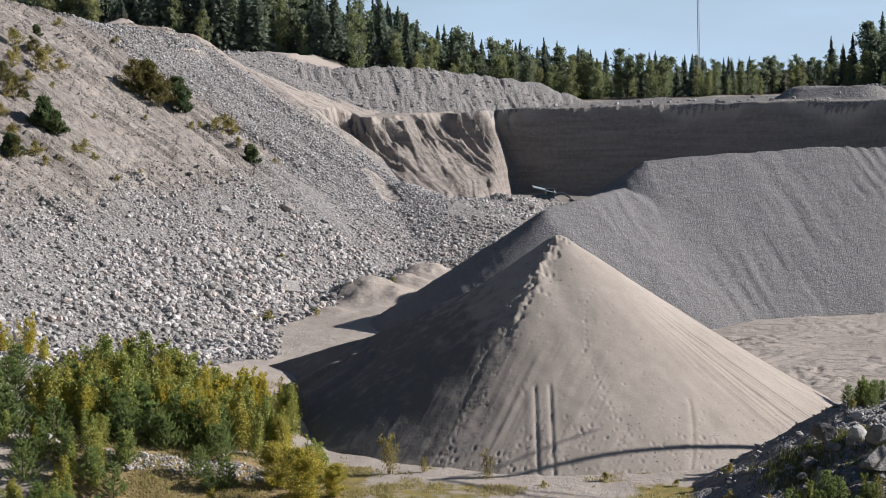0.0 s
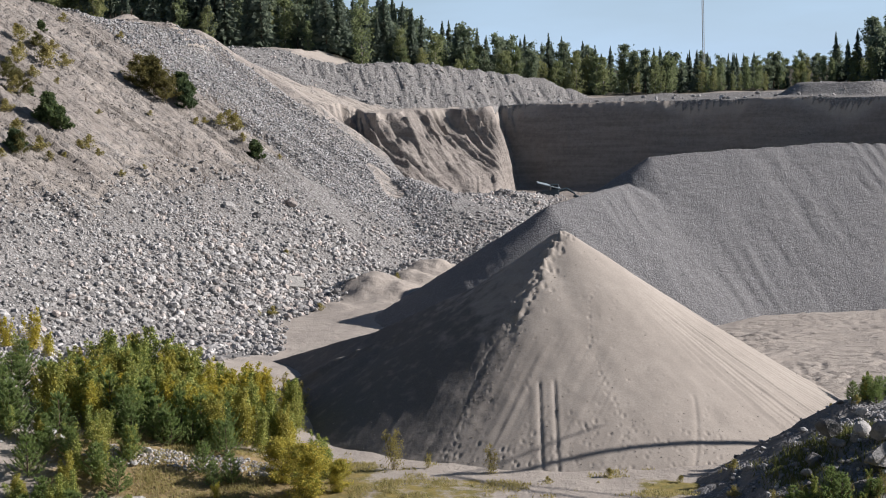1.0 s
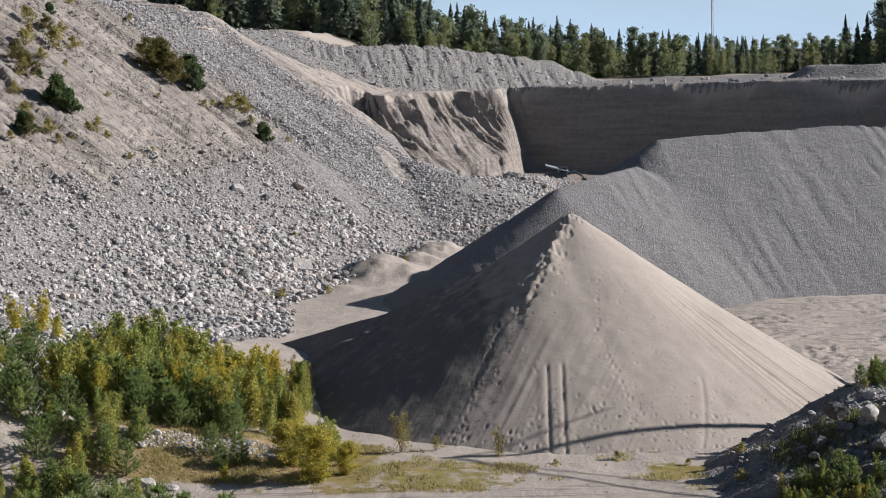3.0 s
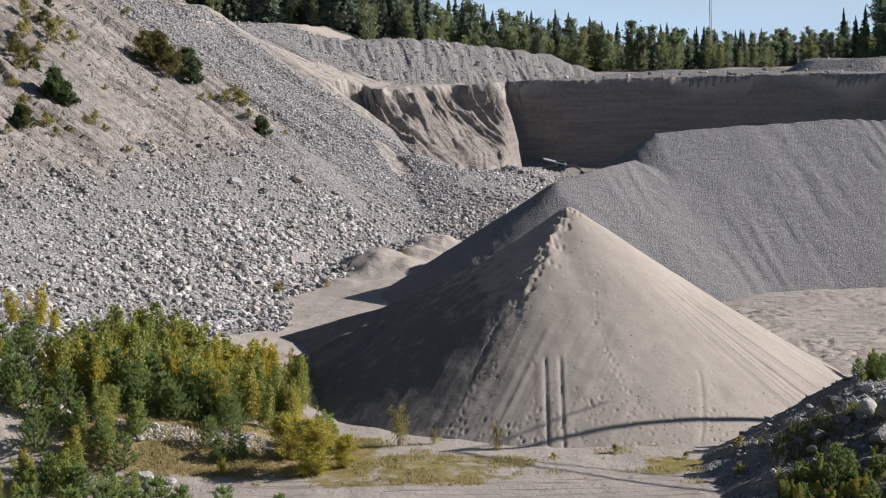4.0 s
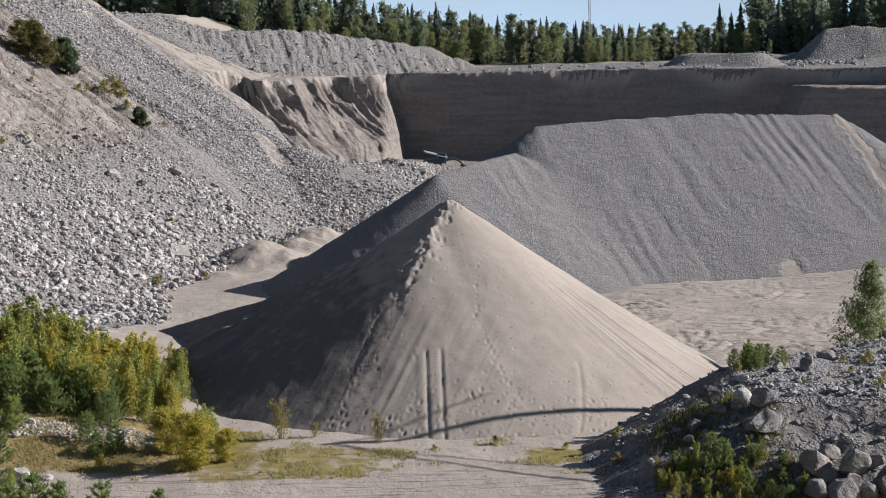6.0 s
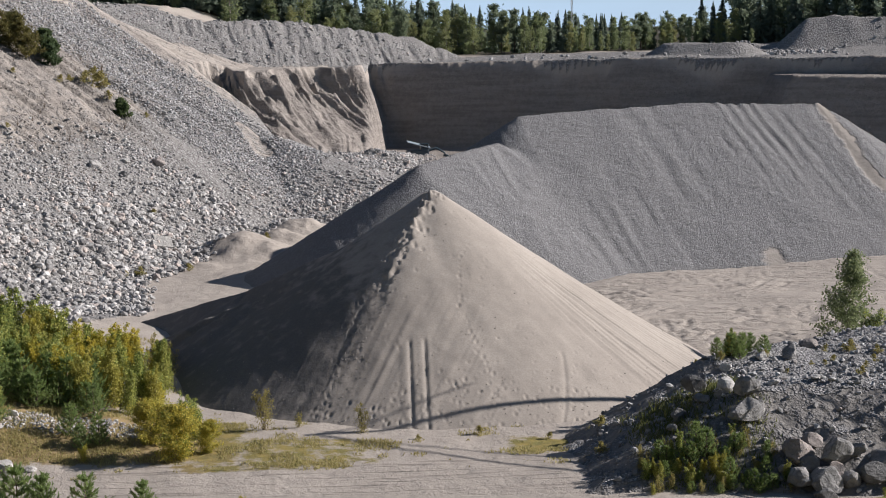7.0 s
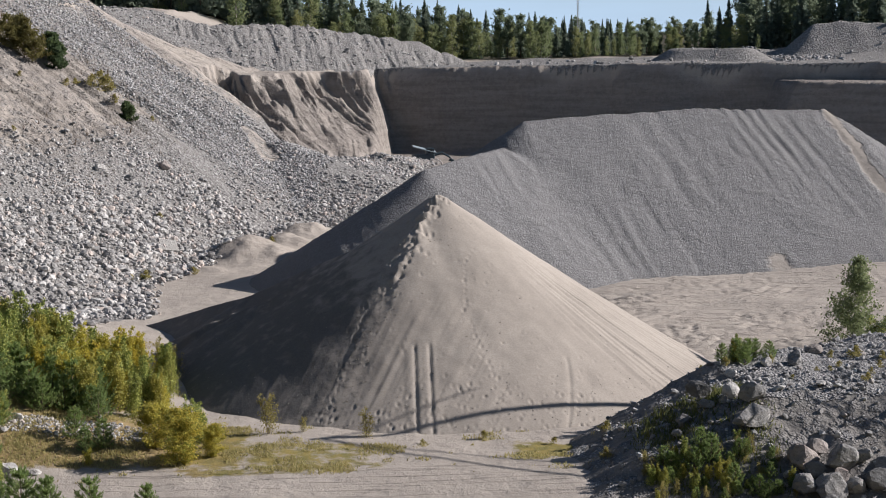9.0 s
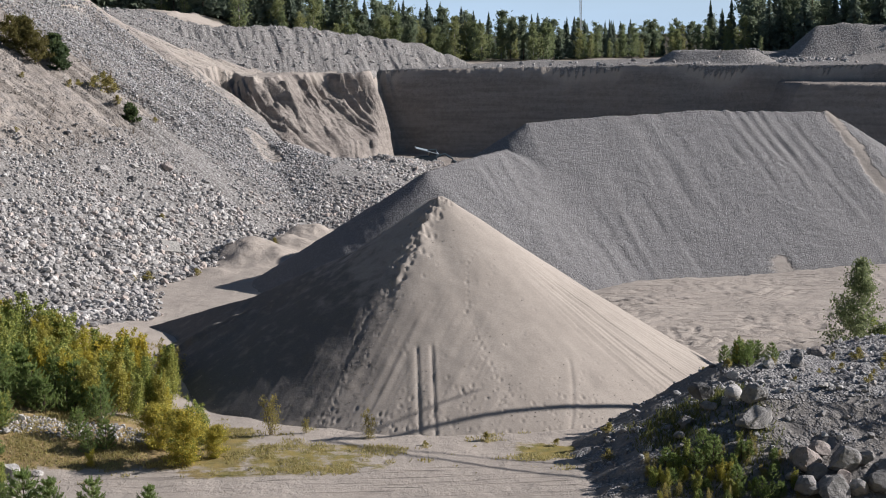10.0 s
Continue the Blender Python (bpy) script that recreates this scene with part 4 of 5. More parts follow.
def wood(height, radius, rng, limbs, reach, low, domed=False):
    """Trunk and limbs; returns the mesh arrays and the limb tips."""
    lean = rng.normal(size=2) * 0.02 * height
    spine = [(lean[0] * t * t, lean[1] * t * t, height * t) for t in np.linspace(-0.02, 1, 7)]
    pieces, tips = [stem(spine, [radius * (1 - 0.93 * t) for t in np.linspace(0, 1, 7)])], []
    for k in range(limbs):
        t = rng.uniform(low, 0.95)
        a = rng.uniform(0, 2 * math.pi)
        length = reach * height * (1.15 - t) * rng.uniform(0.7, 1.2)
        if domed:
            length = reach * height * (0.12 + math.sin(math.pi * min(1.0, 0.2 + 0.78 * (t - low) / (1 - low)))) * rng.uniform(0.5, 1.1)
        p = np.array([lean[0] * t * t, lean[1] * t * t, height * t])
        q = p + length * np.array([math.cos(a), math.sin(a), rng.uniform(0.2, 0.7)])
        pieces.append(stem([p, (p + q) / 2 + [0, 0, 0.05 * length], q], [radius * 0.3 * (1.1 - t), radius * 0.18 * (1.1 - t), 0.01], 4))
        tips.append((p, q))
    return joined(pieces), tips


def leafy_tree(name, height, seed, leaf, leaves, bark, foliage, label, category, limbs=26, reach=0.3, low=0.22, radius=None, clump=0.10, stretch=1.0, domed=False):
    """A broad-leaved or bushy tree: trunk, limbs and a crown of leaves round the limbs."""
    rng = np.random.default_rng(seed)
    (v, f), tips = wood(height, radius or height * 0.012, rng, limbs, reach, low, domed)
    root = new(name)
    part("trunk", mesh_of("trunk", v, f, bark), bark, root)
    per = leaves // limbs
    centre = []
    for p, q in tips:
        t = rng.uniform(0.25, 1.1, (per, 1))
        centre.append(p + (q - p) * t + rng.normal(size=(per, 3)) * clump * height * rng.uniform(0.6, 1.2) * np.array([0.8, 0.8, 0.7]))
    centre = np.concatenate(centre)
    centre[:, 2] = np.maximum(centre[:, 2], 0.05 * height)
    v, f = cards(centre, leaf * rng.uniform(0.6, 1.3, len(centre)), rng, stretch)
    part("crown", mesh_of("crown", v, f, foliage, smooth=False), foliage, root)
    return tagged(root, label, category)


def many_stems(name, height, seed, leaf, leaves, foliage, label, category, stems=8, spread_to=0.32, plume=0.09, bark=None):
    """A bushy sapling: upright stems from one foot, each in a narrow plume of leaves."""
    rng = np.random.default_rng(seed)
    root = new(name)
    centre = []
    for k in range(stems):
        a, out, tall = rng.uniform(0, 2 * math.pi), spread_to * height * rng.uniform(0.1, 1.0), height * rng.uniform(0.55, 1.0)
        foot = np.array([0.2 * out * math.cos(a), 0.2 * out * math.sin(a), -0.1])
        mid = np.array([0.6 * out * math.cos(a), 0.6 * out * math.sin(a), 0.5 * tall])
        tip = np.array([out * math.cos(a) + rng.normal() * 0.04 * height, out * math.sin(a), tall])
        v, f = stem([foot, mid, tip], [0.02, 0.014, 0.005], 4)
        part("stem", mesh_of("stem", v, f, bark or BARK), bark or BARK, root)
        n = int(leaves / stems * tall / height * 1.25)
        t = rng.uniform(0.10, 1.0, (26, 1))
        line = foot * (1 - t) ** 2 + 2 * mid * t * (1 - t) + tip * t * t
        wide = plume * height * (1.3 - t) * rng.uniform(0.2, 1.9, (26, 1))
        turn = rng.uniform(0, 2 * math.pi, (26, 1))
        node = line + np.concatenate([np.cos(turn) * wide, np.sin(turn) * wide, 0.3 * wide], 1)
        pick = rng.integers(0, 26, n)
        centre.append(node[pick] + rng.normal(size=(n, 3)) * height * np.array([0.05, 0.05, 0.06]) * (1.35 - t[pick]))
    centre = np.concatenate(centre)
    centre[:, 2] = np.maximum(centre[:, 2], 0.04)
    v, f = cards(centre, leaf * rng.uniform(0.6, 1.35, len(centre)), rng, 1.0)
    part("crown", mesh_of("crown", v, f, foliage, smooth=False), foliage, root)
    return tagged(root, label, category)


def spruce_tree(name, height, seed, foliage, label, category, levels=26, per=9, width=0.2, card=0.9, low=0.06, droop=-0.35, split=4):
    """A conifer: a straight trunk and whorls of needled boughs."""
    rng = np.random.default_rng(seed)
    root = new(name)
    v, f = stem([(0, 0, height * t) for t in np.linspace(-0.02, 1, 6)], [height * 0.012 * (1 - 0.95 * t) for t in np.linspace(0, 1, 6)])
    part("trunk", mesh_of("trunk", v, f, BARK), BARK, root)
    centre, facing, size = [], [], []
    for z in np.linspace(low, 0.985, levels):
        r = width * height * (1 - z) ** (0.85 if height < 10 else 1.0) * rng.uniform(0.75, 1.15) + 0.012 * height * (1 - z) + 0.02
        for k in range(per):
            a = rng.uniform(0, 2 * math.pi)
            rr = r * rng.uniform(0.55, 1.12)
            up = droop * rng.uniform(0.3, 1.3)
            way = np.array([math.cos(a), math.sin(a), up])
            for t in np.linspace(0.3, 0.95, split):
                for _ in range(2):
                    side = np.array([-math.sin(a), math.cos(a), 0]) * rng.normal() * 0.35
                    d = way + side
                    centre.append([math.cos(a) * rr * t, math.sin(a) * rr * t, height * z + rr * t * up * 0.8 + rng.normal() * 0.01 * height])
                    facing.append(d / np.linalg.norm(d))
                    size.append(card * (0.22 + 0.78 * (1 - z)) * rng.uniform(0.6, 1.2))
    v, f = cards(np.array(centre), np.array(size), rng, 1.3, np.array(facing))
    part("crown", mesh_of("crown", v, f, foliage, smooth=False), foliage, root)
    return tagged(root, label, category)


def pine_bush(name, height, seed, foliage, label, category, whorls=6, per=6, needles=38, needle=0.16):
    """A young pine: whorls of boughs that turn upwards, each set with needles, and a leading shoot."""
    rng = np.random.default_rng(seed)
    root = new(name)
    pieces = [stem([(0, 0, -0.1), (0, 0, height * 0.5), (0, 0, height)], [height * 0.02, height * 0.013, 0.008], 5)]
    centre, facing = [], []

    def shoot(p, d, length, n):
        t = rng.uniform(0.12, 1.0, (n, 1))
        bend = np.array([0, 0, 1.0]) * 0.55 * length
        pts = p + d * length * t + bend * t * t
        way = d * length + 2 * bend * t
        way = way / np.linalg.norm(way, axis=1, keepdims=True) + rng.normal(size=(n, 3)) * 0.55
        way /= np.linalg.norm(way, axis=1, keepdims=True)
        centre.append(pts + way * needle * 0.4)
        facing.append(way)
        pieces.append(stem([p, p + d * length * 0.5 + bend * 0.25, p + d * length + bend], [0.016, 0.011, 0.005], 4))

    for k in range(whorls):
        t = 0.06 + 0.80 * k / (whorls - 1)
        for j in range(per):
            a = 2 * math.pi * (j + rng.uniform(-0.35, 0.35)) / per + k
            d = np.array([math.cos(a), math.sin(a), rng.uniform(0.1, 0.5)])
            d /= np.linalg.norm(d)
            length = height * (0.44 * (1 - t) + 0.10) * rng.uniform(0.7, 1.1)
            p = np.array([0, 0, height * t])
            shoot(p, d, length, int(needles * (0.5 + length / height)))
            for side in (-0.6, 0.6):
                e = d + side * np.array([-math.sin(a), math.cos(a), 0.1])
                shoot(p + d * length * 0.45 + np.array([0, 0, 0.1 * length]), e / np.linalg.norm(e), length * 0.45, needles // 3)
    shoot(np.array([0, 0, height * 0.82]), np.array([0, 0, 1.0]), height * 0.13, needles)
    v, f = joined(pieces)
    part("trunk", mesh_of("trunk", v, f, BARK), BARK, root)
    c, d = np.concatenate(centre), np.concatenate(facing)
    side = np.cross(d, rng.normal(size=d.shape))
    side /= np.linalg.norm(side, axis=1, keepdims=True)
    size = needle * rng.uniform(0.7, 1.3, (len(c), 1))
    v = np.stack([c - d * size * 0.6 - side * size * 0.16, c - d * size * 0.6 + side * size * 0.16, c + d * size * 0.6 + side * size * 0.07, c + d * size * 0.6 - side * size * 0.07], 1)
    part("crown", mesh_of("crown", v.reshape(-1, 3), np.arange(4 * len(c)).reshape(-1, 4), foliage, smooth=False), foliage, root)
    return tagged(root, label, category)


def plant(proto, x, y, scale, turn, first, sink=0.1, group=""):
    """Stand a tree on the ground: the prototype itself the first time, copies after that."""
    m = pose(x, y, float(surface(np.array(x), np.array(y))) - sink, 0, 0, turn)
    if first:
        proto.matrix_basis = m @ Matrix.Diagonal((scale, scale, scale, 1))
        ob = proto
    else:
        ob = copy_thing(proto, m)
        ob.scale = (scale, scale, scale)
    return tagged(ob, group=group)


far_spruces = [spruce_tree("spruce_tree", 15, 100 + k, HAZED_SPRUCE, "dark green spruce at the edge of the forest", "tree", levels=38, per=9, width=0.17 + 0.03 * k, card=1.0, split=3) for k in range(4)]
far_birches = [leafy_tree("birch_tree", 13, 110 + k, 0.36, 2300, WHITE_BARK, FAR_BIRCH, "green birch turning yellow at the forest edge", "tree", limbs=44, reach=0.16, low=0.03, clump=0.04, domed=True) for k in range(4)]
far_pines = [leafy_tree("pine_tree", 15, 120 + k, 0.42, 1900, BARK, HAZED_PINE, "tall green pine at the forest edge", "tree", limbs=30, reach=0.16, low=0.25, clump=0.042, stretch=1.5, domed=True) for k in range(3)]

def forest_height(x):
    """How tall the wood stands along its edge, against a full-grown tree."""
    return np.interp(x, [-110, -60, -20, 0, 25, 45, 90, 100, 107, 150], [1.55, 1.55, 1.35, 1.05, 0.90, 0.72, 0.58, 0.76, 1.05, 1.2])


def forest(protos, n, x0, x1, ahead, depth, seed, group, lo, hi, skip=None):
    rng = np.random.default_rng(seed)
    used = set()
    for x in np.linspace(x0, x1, n) + rng.normal(size=n) * 1.5:
        if skip is not None and skip[0] < x < skip[1] and rng.uniform() < skip[2]:
            continue
        back = rng.uniform(0, 1) ** 1.3
        k = int(rng.integers(0, len(protos)))
        tall = float(forest_height(x) * rng.uniform(lo, hi))
        plant(protos[k], float(x), float(forest_front(x) + ahead + depth * back), tall, float(rng.uniform(0, 360)), k not in used, 0.2, group)
        used.add(k)


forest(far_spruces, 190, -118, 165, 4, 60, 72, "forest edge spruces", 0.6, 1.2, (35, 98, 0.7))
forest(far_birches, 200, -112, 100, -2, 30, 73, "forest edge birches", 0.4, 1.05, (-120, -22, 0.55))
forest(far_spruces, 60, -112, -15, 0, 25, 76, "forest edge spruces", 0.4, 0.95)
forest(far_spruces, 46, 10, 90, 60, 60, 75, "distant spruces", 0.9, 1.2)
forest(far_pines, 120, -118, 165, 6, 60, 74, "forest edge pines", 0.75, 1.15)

# ---- bushes and saplings ----
saplings = [many_stems("birch_sapling", 3.4, 130 + k, 0.092, 3600, BIRCH, "green birch sapling with leaves turning yellow", "sapling", 6, 0.24, 0.085) for k in range(4)]
golden = [many_stems("birch_sapling", 3.0, 140 + k, 0.092, 2800, YELLOW, "birch sapling in yellow autumn leaf", "sapling", 6, 0.24, 0.085) for k in range(2)]
young_pines = [pine_bush("young_pine", 2.6, 150 + k, PINE, "young green pine with upturned boughs", "young pine") for k in range(3)]
sparse = [many_stems("birch_sapling", 2.8, 144 + k, 0.085, 1300, DRY_LEAF, "thin birch sapling with few yellowing leaves", "sapling", 6, 0.3) for k in range(2)]
dark_shrubs = [leafy_tree("young_spruce", 2.6, 160 + k, 0.17, 5200, BARK, NEEDLE, "dark green bushy young spruce on the slope", "young spruce", limbs=36, reach=0.42, low=0.03, clump=0.075, stretch=1.6, radius=0.04) for k in range(2)]
olive = [leafy_tree("willow_shrub", 3.2, 170 + k, 0.13, 4200, BARK, OLIVE, "olive green willow shrub on the slope", "shrub", limbs=30, reach=0.5, low=0.03, clump=0.065, radius=0.03) for k in range(2)]
dry = [leafy_tree("dry_shrub", 1.3, 180 + k, 0.11, 700, BARK, DRY_LEAF, "small dry yellow shrub on bare ground", "shrub", limbs=18, reach=0.5, low=0.03, clump=0.11, radius=0.015) for k in range(2)]


def dead_stalks(name, height, seed):
    """A leafless shrub of thin brown stalks."""
    rng = np.random.default_rng(seed)
    root = new(name)
    for k in range(7):
        a, tilt = rng.uniform(0, 2 * math.pi), rng.uniform(0.05, 0.5)
        tip = (height * tilt * math.cos(a), height * tilt * math.sin(a), height * rng.uniform(0.6, 1))
        v, f = stem([(0, 0, -0.1), (tip[0] * 0.4, tip[1] * 0.4, tip[2] * 0.55), tip], [0.03, 0.022, 0.008], 4)
        part("stalk", mesh_of("stalk", v, f, BARK), BARK, root)
    return tagged(root, "leafless brown shrub on the bare slope", "dead shrub")


dead = [dead_stalks("dead_shrub", 1.6, 190 + k) for k in range(2)]


class Nursery:
    """Gives out a kind's prototypes one after another, copies after the first."""

    def __init__(self, protos, group, seed):
        self.protos, self.group, self.used, self.rng = protos, group, set(), np.random.default_rng(seed)

    def at(self, x, y, scale=1.0, kind=None, sink=0.06):
        k = int(self.rng.integers(0, len(self.protos))) if kind is None else kind % len(self.protos)
        ob = plant(self.protos[k], float(x), float(y), float(scale), float(self.rng.uniform(0, 360)), k not in self.used, sink, self.group)
        self.used.add(k)
        return ob


birch_bed = Nursery(saplings, "birch saplings beside the track", 201)
gold_bed = Nursery(golden, "yellow birch saplings beside the track", 202)
thin_bed = Nursery(sparse, "thin saplings by the sand", 209)
pine_bed = Nursery(young_pines, "young pines beside the track", 203)
spruce_bed = Nursery(dark_shrubs, "young spruces on the slope", 204)
olive_bed = Nursery(olive, "willow shrubs on the slope", 205)
dry_bed = Nursery(dry, "dry shrubs on the bare ground", 206)
dead_bed = Nursery(dead, "leafless shrubs on the slope", 207)

brng = np.random.default_rng(208)
# the thicket: rows of bushes behind the track, thicker towards its east end
for k in range(104):
    u, v = brng.uniform(), brng.uniform()
    y = 102.0 + 15 * u
    x = -11.2 - 0.05 * (y - 102) - 14 * v ** 1.1 - 1.5 * (y < 104)
    golds = brng.uniform() < (0.65 if abs(x + 16) < 2.2 else 0.2)
    (gold_bed if golds else birch_bed).at(x, y, brng.uniform(0.7, 1.0) * float(np.interp(x, [-16, -13.5, -11], [1.32, 1.15, 0.85])))
for k in range(44):
    y = brng.uniform(97.5, 120)
    x = brng.uniform(-37, -20)
    (pine_bed if brng.uniform() < 0.5 else birch_bed).at(x, y, brng.uniform(0.5, 0.9))
round_bush = leafy_tree("willow_bush", 3.3, 222, 0.085, 15000, BARK, BUSH, "round yellow-green willow bush beside the track", "bush", limbs=90, reach=0.42, low=0.02, clump=0.055, radius=0.03, domed=True)
plant(round_bush, -9.4, 94.6, 1.0, 20, True)
plant(round_bush, -11.2, 97.4, 0.85, 140, False)
plant(round_bush, -7.6, 96.0, 0.6, 250, False)
for x, y, s in ((-14.8, 94.4, 0.42), (-33.0, 123.0, 1.1), (-31.2, 121.5, 0.8), (-35.0, 124.0, 1.0)):
    gold_bed.at(x, y, s)
for x, y, s in ((-16.0, 97.6, 0.8), (-14.2, 96.8, 0.75), (-15.2, 96.2, 0.6), (-17.0, 103.5, 1.25), (-20.8, 104.5, 1.2), (-25.5, 101.0, 1.0), (-28.0, 99.0, 0.9), (-24.0, 97.0, 0.8), (-22.0, 95.5, 0.9), (-26.0, 95.0, 1.0), (-29.5, 95.5, 1.1), (-29.8, 104.0, 1.0), (-25.0, 106.0, 1.0)):
    pine_bed.at(x, y, s)
for k in range(7):
    pine_bed.at(brng.uniform(-34, -21), brng.uniform(98, 108), brng.uniform(1.0, 1.45))
for k in range(16):
    pine_bed.at(brng.uniform(-22, -12.5), brng.uniform(100.5, 106), brng.uniform(0.7, 1.15))
for k in range(84):
    x = brng.uniform(-38, -18.8)
    y = brng.uniform(86.0, 99.0)
    (pine_bed if brng.uniform() < 0.5 else birch_bed).at(x, y, brng.uniform(0.5, 0.95))
# seedlings on the near bank
for x, y, s in ((-12.5, 63.0, 1.0), (-11.4, 62.4, 0.85), (-13.3, 62.2, 0.8), (-9.8, 62.6, 0.82), (-7.6, 62.6, 0.68), (-14.6, 63.4, 1.0), (-16.2, 64.0, 1.0), (-17.8, 63.4, 1.0), (-5.6, 61.9, 0.32)):
    pine_bed.at(x, y, s)
gold_bed.at(-3.7, 62.4, 0.34)
for x, y, s in ((-8.9, 101.2, 0.75), (-9.6, 99.8, 0.8), (-8.6, 99.0, 0.6), (-10.2, 98.6, 0.7), (-9.2, 97.6, 0.5), (-8.0, 97.8, 0.4)):
    (gold_bed if s < 0.6 else birch_bed).at(x, y, s)
thin_bed.at(-4.5, 100.9, 1.0)
thin_bed.at(1.6, 100.0, 0.75)
thin_bed.at(-2.4, 101.2, 0.4)
thin_bed.at(-13.0, 118.5, 1.0)
thin_bed.at(-11.8, 117.0, 0.9)
# the bank at the east side
bank_birch = leafy_tree("birch_tree", 5.7, 221, 0.115, 9500, WHITE_BARK, FAR_BIRCH, "young birch with thin green leaves behind the gravel bank", "tree", limbs=80, reach=0.31, low=0.05, clump=0.045, radius=0.055)
plant(bank_birch, 39.3, 121.0, 1.38, 40, True)
birch_bed.at(41.0, 120.6, 1.2)
for x, y, s in ((25.0, 100.4, 0.62), (25.8, 100.6, 0.55), (26.4, 101.0, 0.5), (25.4, 99.6, 0.5), (24.0, 100.0, 0.5), (27.2, 100.6, 0.5)):
    pine_bed.at(x, y, s)
for x, y, s in ((17.6, 86.6, 0.5), (19.2, 86.0, 0.6), (20.2, 86.4, 0.75), (21.2, 85.0, 0.6), (19.9, 87.6, 0.6), (22.4, 84.4, 0.5), (23.2, 85.2, 0.45), (21.8, 86.6, 0.5)):
    pine_bed.at(x, y, s * 0.9)
for k in range(84):
    x = brng.uniform(16.4, 24.4)
    (pine_bed if k % 3 == 0 else birch_bed if k % 3 == 1 else thin_bed).at(x, 85.4 - 0.35 * max(0.0, x - 23) + brng.uniform(-1.6, 2.2), brng.uniform(0.18, 0.4))
for k in range(9):
    birch_bed.at(brng.uniform(27, 36), brng.uniform(79.5, 82.5), brng.uniform(0.25, 0.45))
for x, y, s in ((24.9, 100.6, 0.45), (25.8, 100.9, 0.42), (25.4, 101.4, 0.5)):
    birch_bed.at(x, y, s)
for k in range(14):
    dry_bed.at(brng.uniform(23, 40), brng.uniform(96, 108), brng.uniform(0.25, 0.5))
for x, y, s in ((24.0, 99.0, 0.5), (27.0, 99.6, 0.45), (33.0, 101.5, 0.7), (34.5, 100.5, 0.5), (22.8, 85.4, 0.5), (16.0, 96.0, 0.6), (15.2, 91.5, 0.6), (8.8, 98.9, 0.5), (13.0, 97.4, 0.4), (5.0, 98.0, 0.3), (31.0, 93.0, 0.5), (-19.8, 168.2, 0.9), (-15.2, 173.0, 0.7), (-7.6, 187.5, 0.8), (-21.0, 166.5, 0.5), (-50.4, 202.3, 2.3), (-53.0, 199.0, 1.5), (-50.5, 186.5, 1.6), (-41.6, 184.1, 1.3), (-42.4, 183.0, 0.9), (-30.0, 217.8, 1.9), (-31.5, 216.9, 1.3), (-34.0, 212.0, 0.8), (-43.0, 178.0, 0.7), (-40.5, 184.0, 0.8), (-47.0, 168.0, 0.8), (-28.5, 215.5, 1.0), (-24.0, 218.0, 0.6), (-20.0, 186.0, 0.6)):
    dry_bed.at(x, y, s)
for x, y, s in ((-39.6, 214.6, 1.5), (-41.6, 214.4, 1.4), (-38.0, 213.6, 1.3), (-40.4, 216.5, 1.4), (-45.9, 171.3, 0.8), (-50.0, 187.5, 0.9), (-52.0, 190.0, 0.9), (-52.5, 206.0, 0.7)):
    olive_bed.at(x, y, s)
for x, y, s in ((-36.8, 218.4, 1.45), (-35.8, 216.4, 1.1), (-26.7, 213.7, 1.0), (-45.9, 183.4, 1.35), (-44.9, 184.6, 1.0), (-46.5, 171.5, 0.9), (-49.5, 190.0, 0.5), (-54.0, 214.0, 0.6)):
    spruce_bed.at(x, y, s)
for x, y, s in ((-52.6, 196.0, 2.2), (-50.2, 194.5, 1.7), (-54.5, 205.0, 2.4), (-51.0, 208.0, 1.6), (-49.0, 205.5, 2.0), (-50.0, 181.0, 1.8), (-47.8, 176.5, 1.9), (-45.0, 175.5, 2.0), (-43.8, 174.4, 1.3), (-38.5, 205.0, 0.8), (-30.8, 219.6, 1.7), (-29.3, 218.6, 1.5), (-33.5, 216.0, 1.1), (-46.8, 229.0, 1.2), (-53.0, 222.0, 1.5), (-48.5, 199.0, 1.0), (-43.0, 196.0, 0.8), (-35.9, 186.0, 0.7), (-37.5, 181.5, 0.9)):
    dry_bed.at(x, y, 0.72 * s)
for k in range(34):
    x = brng.uniform(-52, -24)
    y = -x * 1.2 + 158 + brng.uniform(-14, 32)
    dead_bed.at(x, y, brng.uniform(0.4, 1.0))

# ---- masts ----
STEEL = Shade("galvanised_steel", 0.5, 0.8).done((0.42, 0.43, 0.44))
far_mast = new("radio_mast")
far_mast.matrix_basis = pose(65.6, 440, 19.0, 0, -0.6, 0)
for k in range(3):
    a = 2 * math.pi * k / 3
    v, f = stem([(0.28 * math.cos(a), 0.28 * math.sin(a), z) for z in (0, 30, 60)], [0.07, 0.07, 0.06], 6)
    part("leg", mesh_of("leg", v, f, STEEL), STEEL, far_mast)
pieces = []
for k in range(80):
    for j in range(3):
        a, b = 2 * math.pi * j / 3, 2 * math.pi * ((j + 1) % 3) / 3
        z = 0.4 + 0.74 * k
        pieces.append(stem([(0.28 * math.cos(a), 0.28 * math.sin(a), z), (0.28 * math.cos(b), 0.28 * math.sin(b), z + 0.5)], [0.03, 0.03], 4))
v, f = joined(pieces)
part("lattice", mesh_of("lattice", v, f, STEEL), STEEL, far_mast)
v, f = stem([(0.5, 0, 25), (0.5, 0, 26.6)], [0.22, 0.22], 8)
part("antenna", mesh_of("antenna", v, f, STEEL), STEEL, far_mast, "pale drum antenna")
tagged(far_mast, "slender steel lattice mast standing above the forest", "mast")

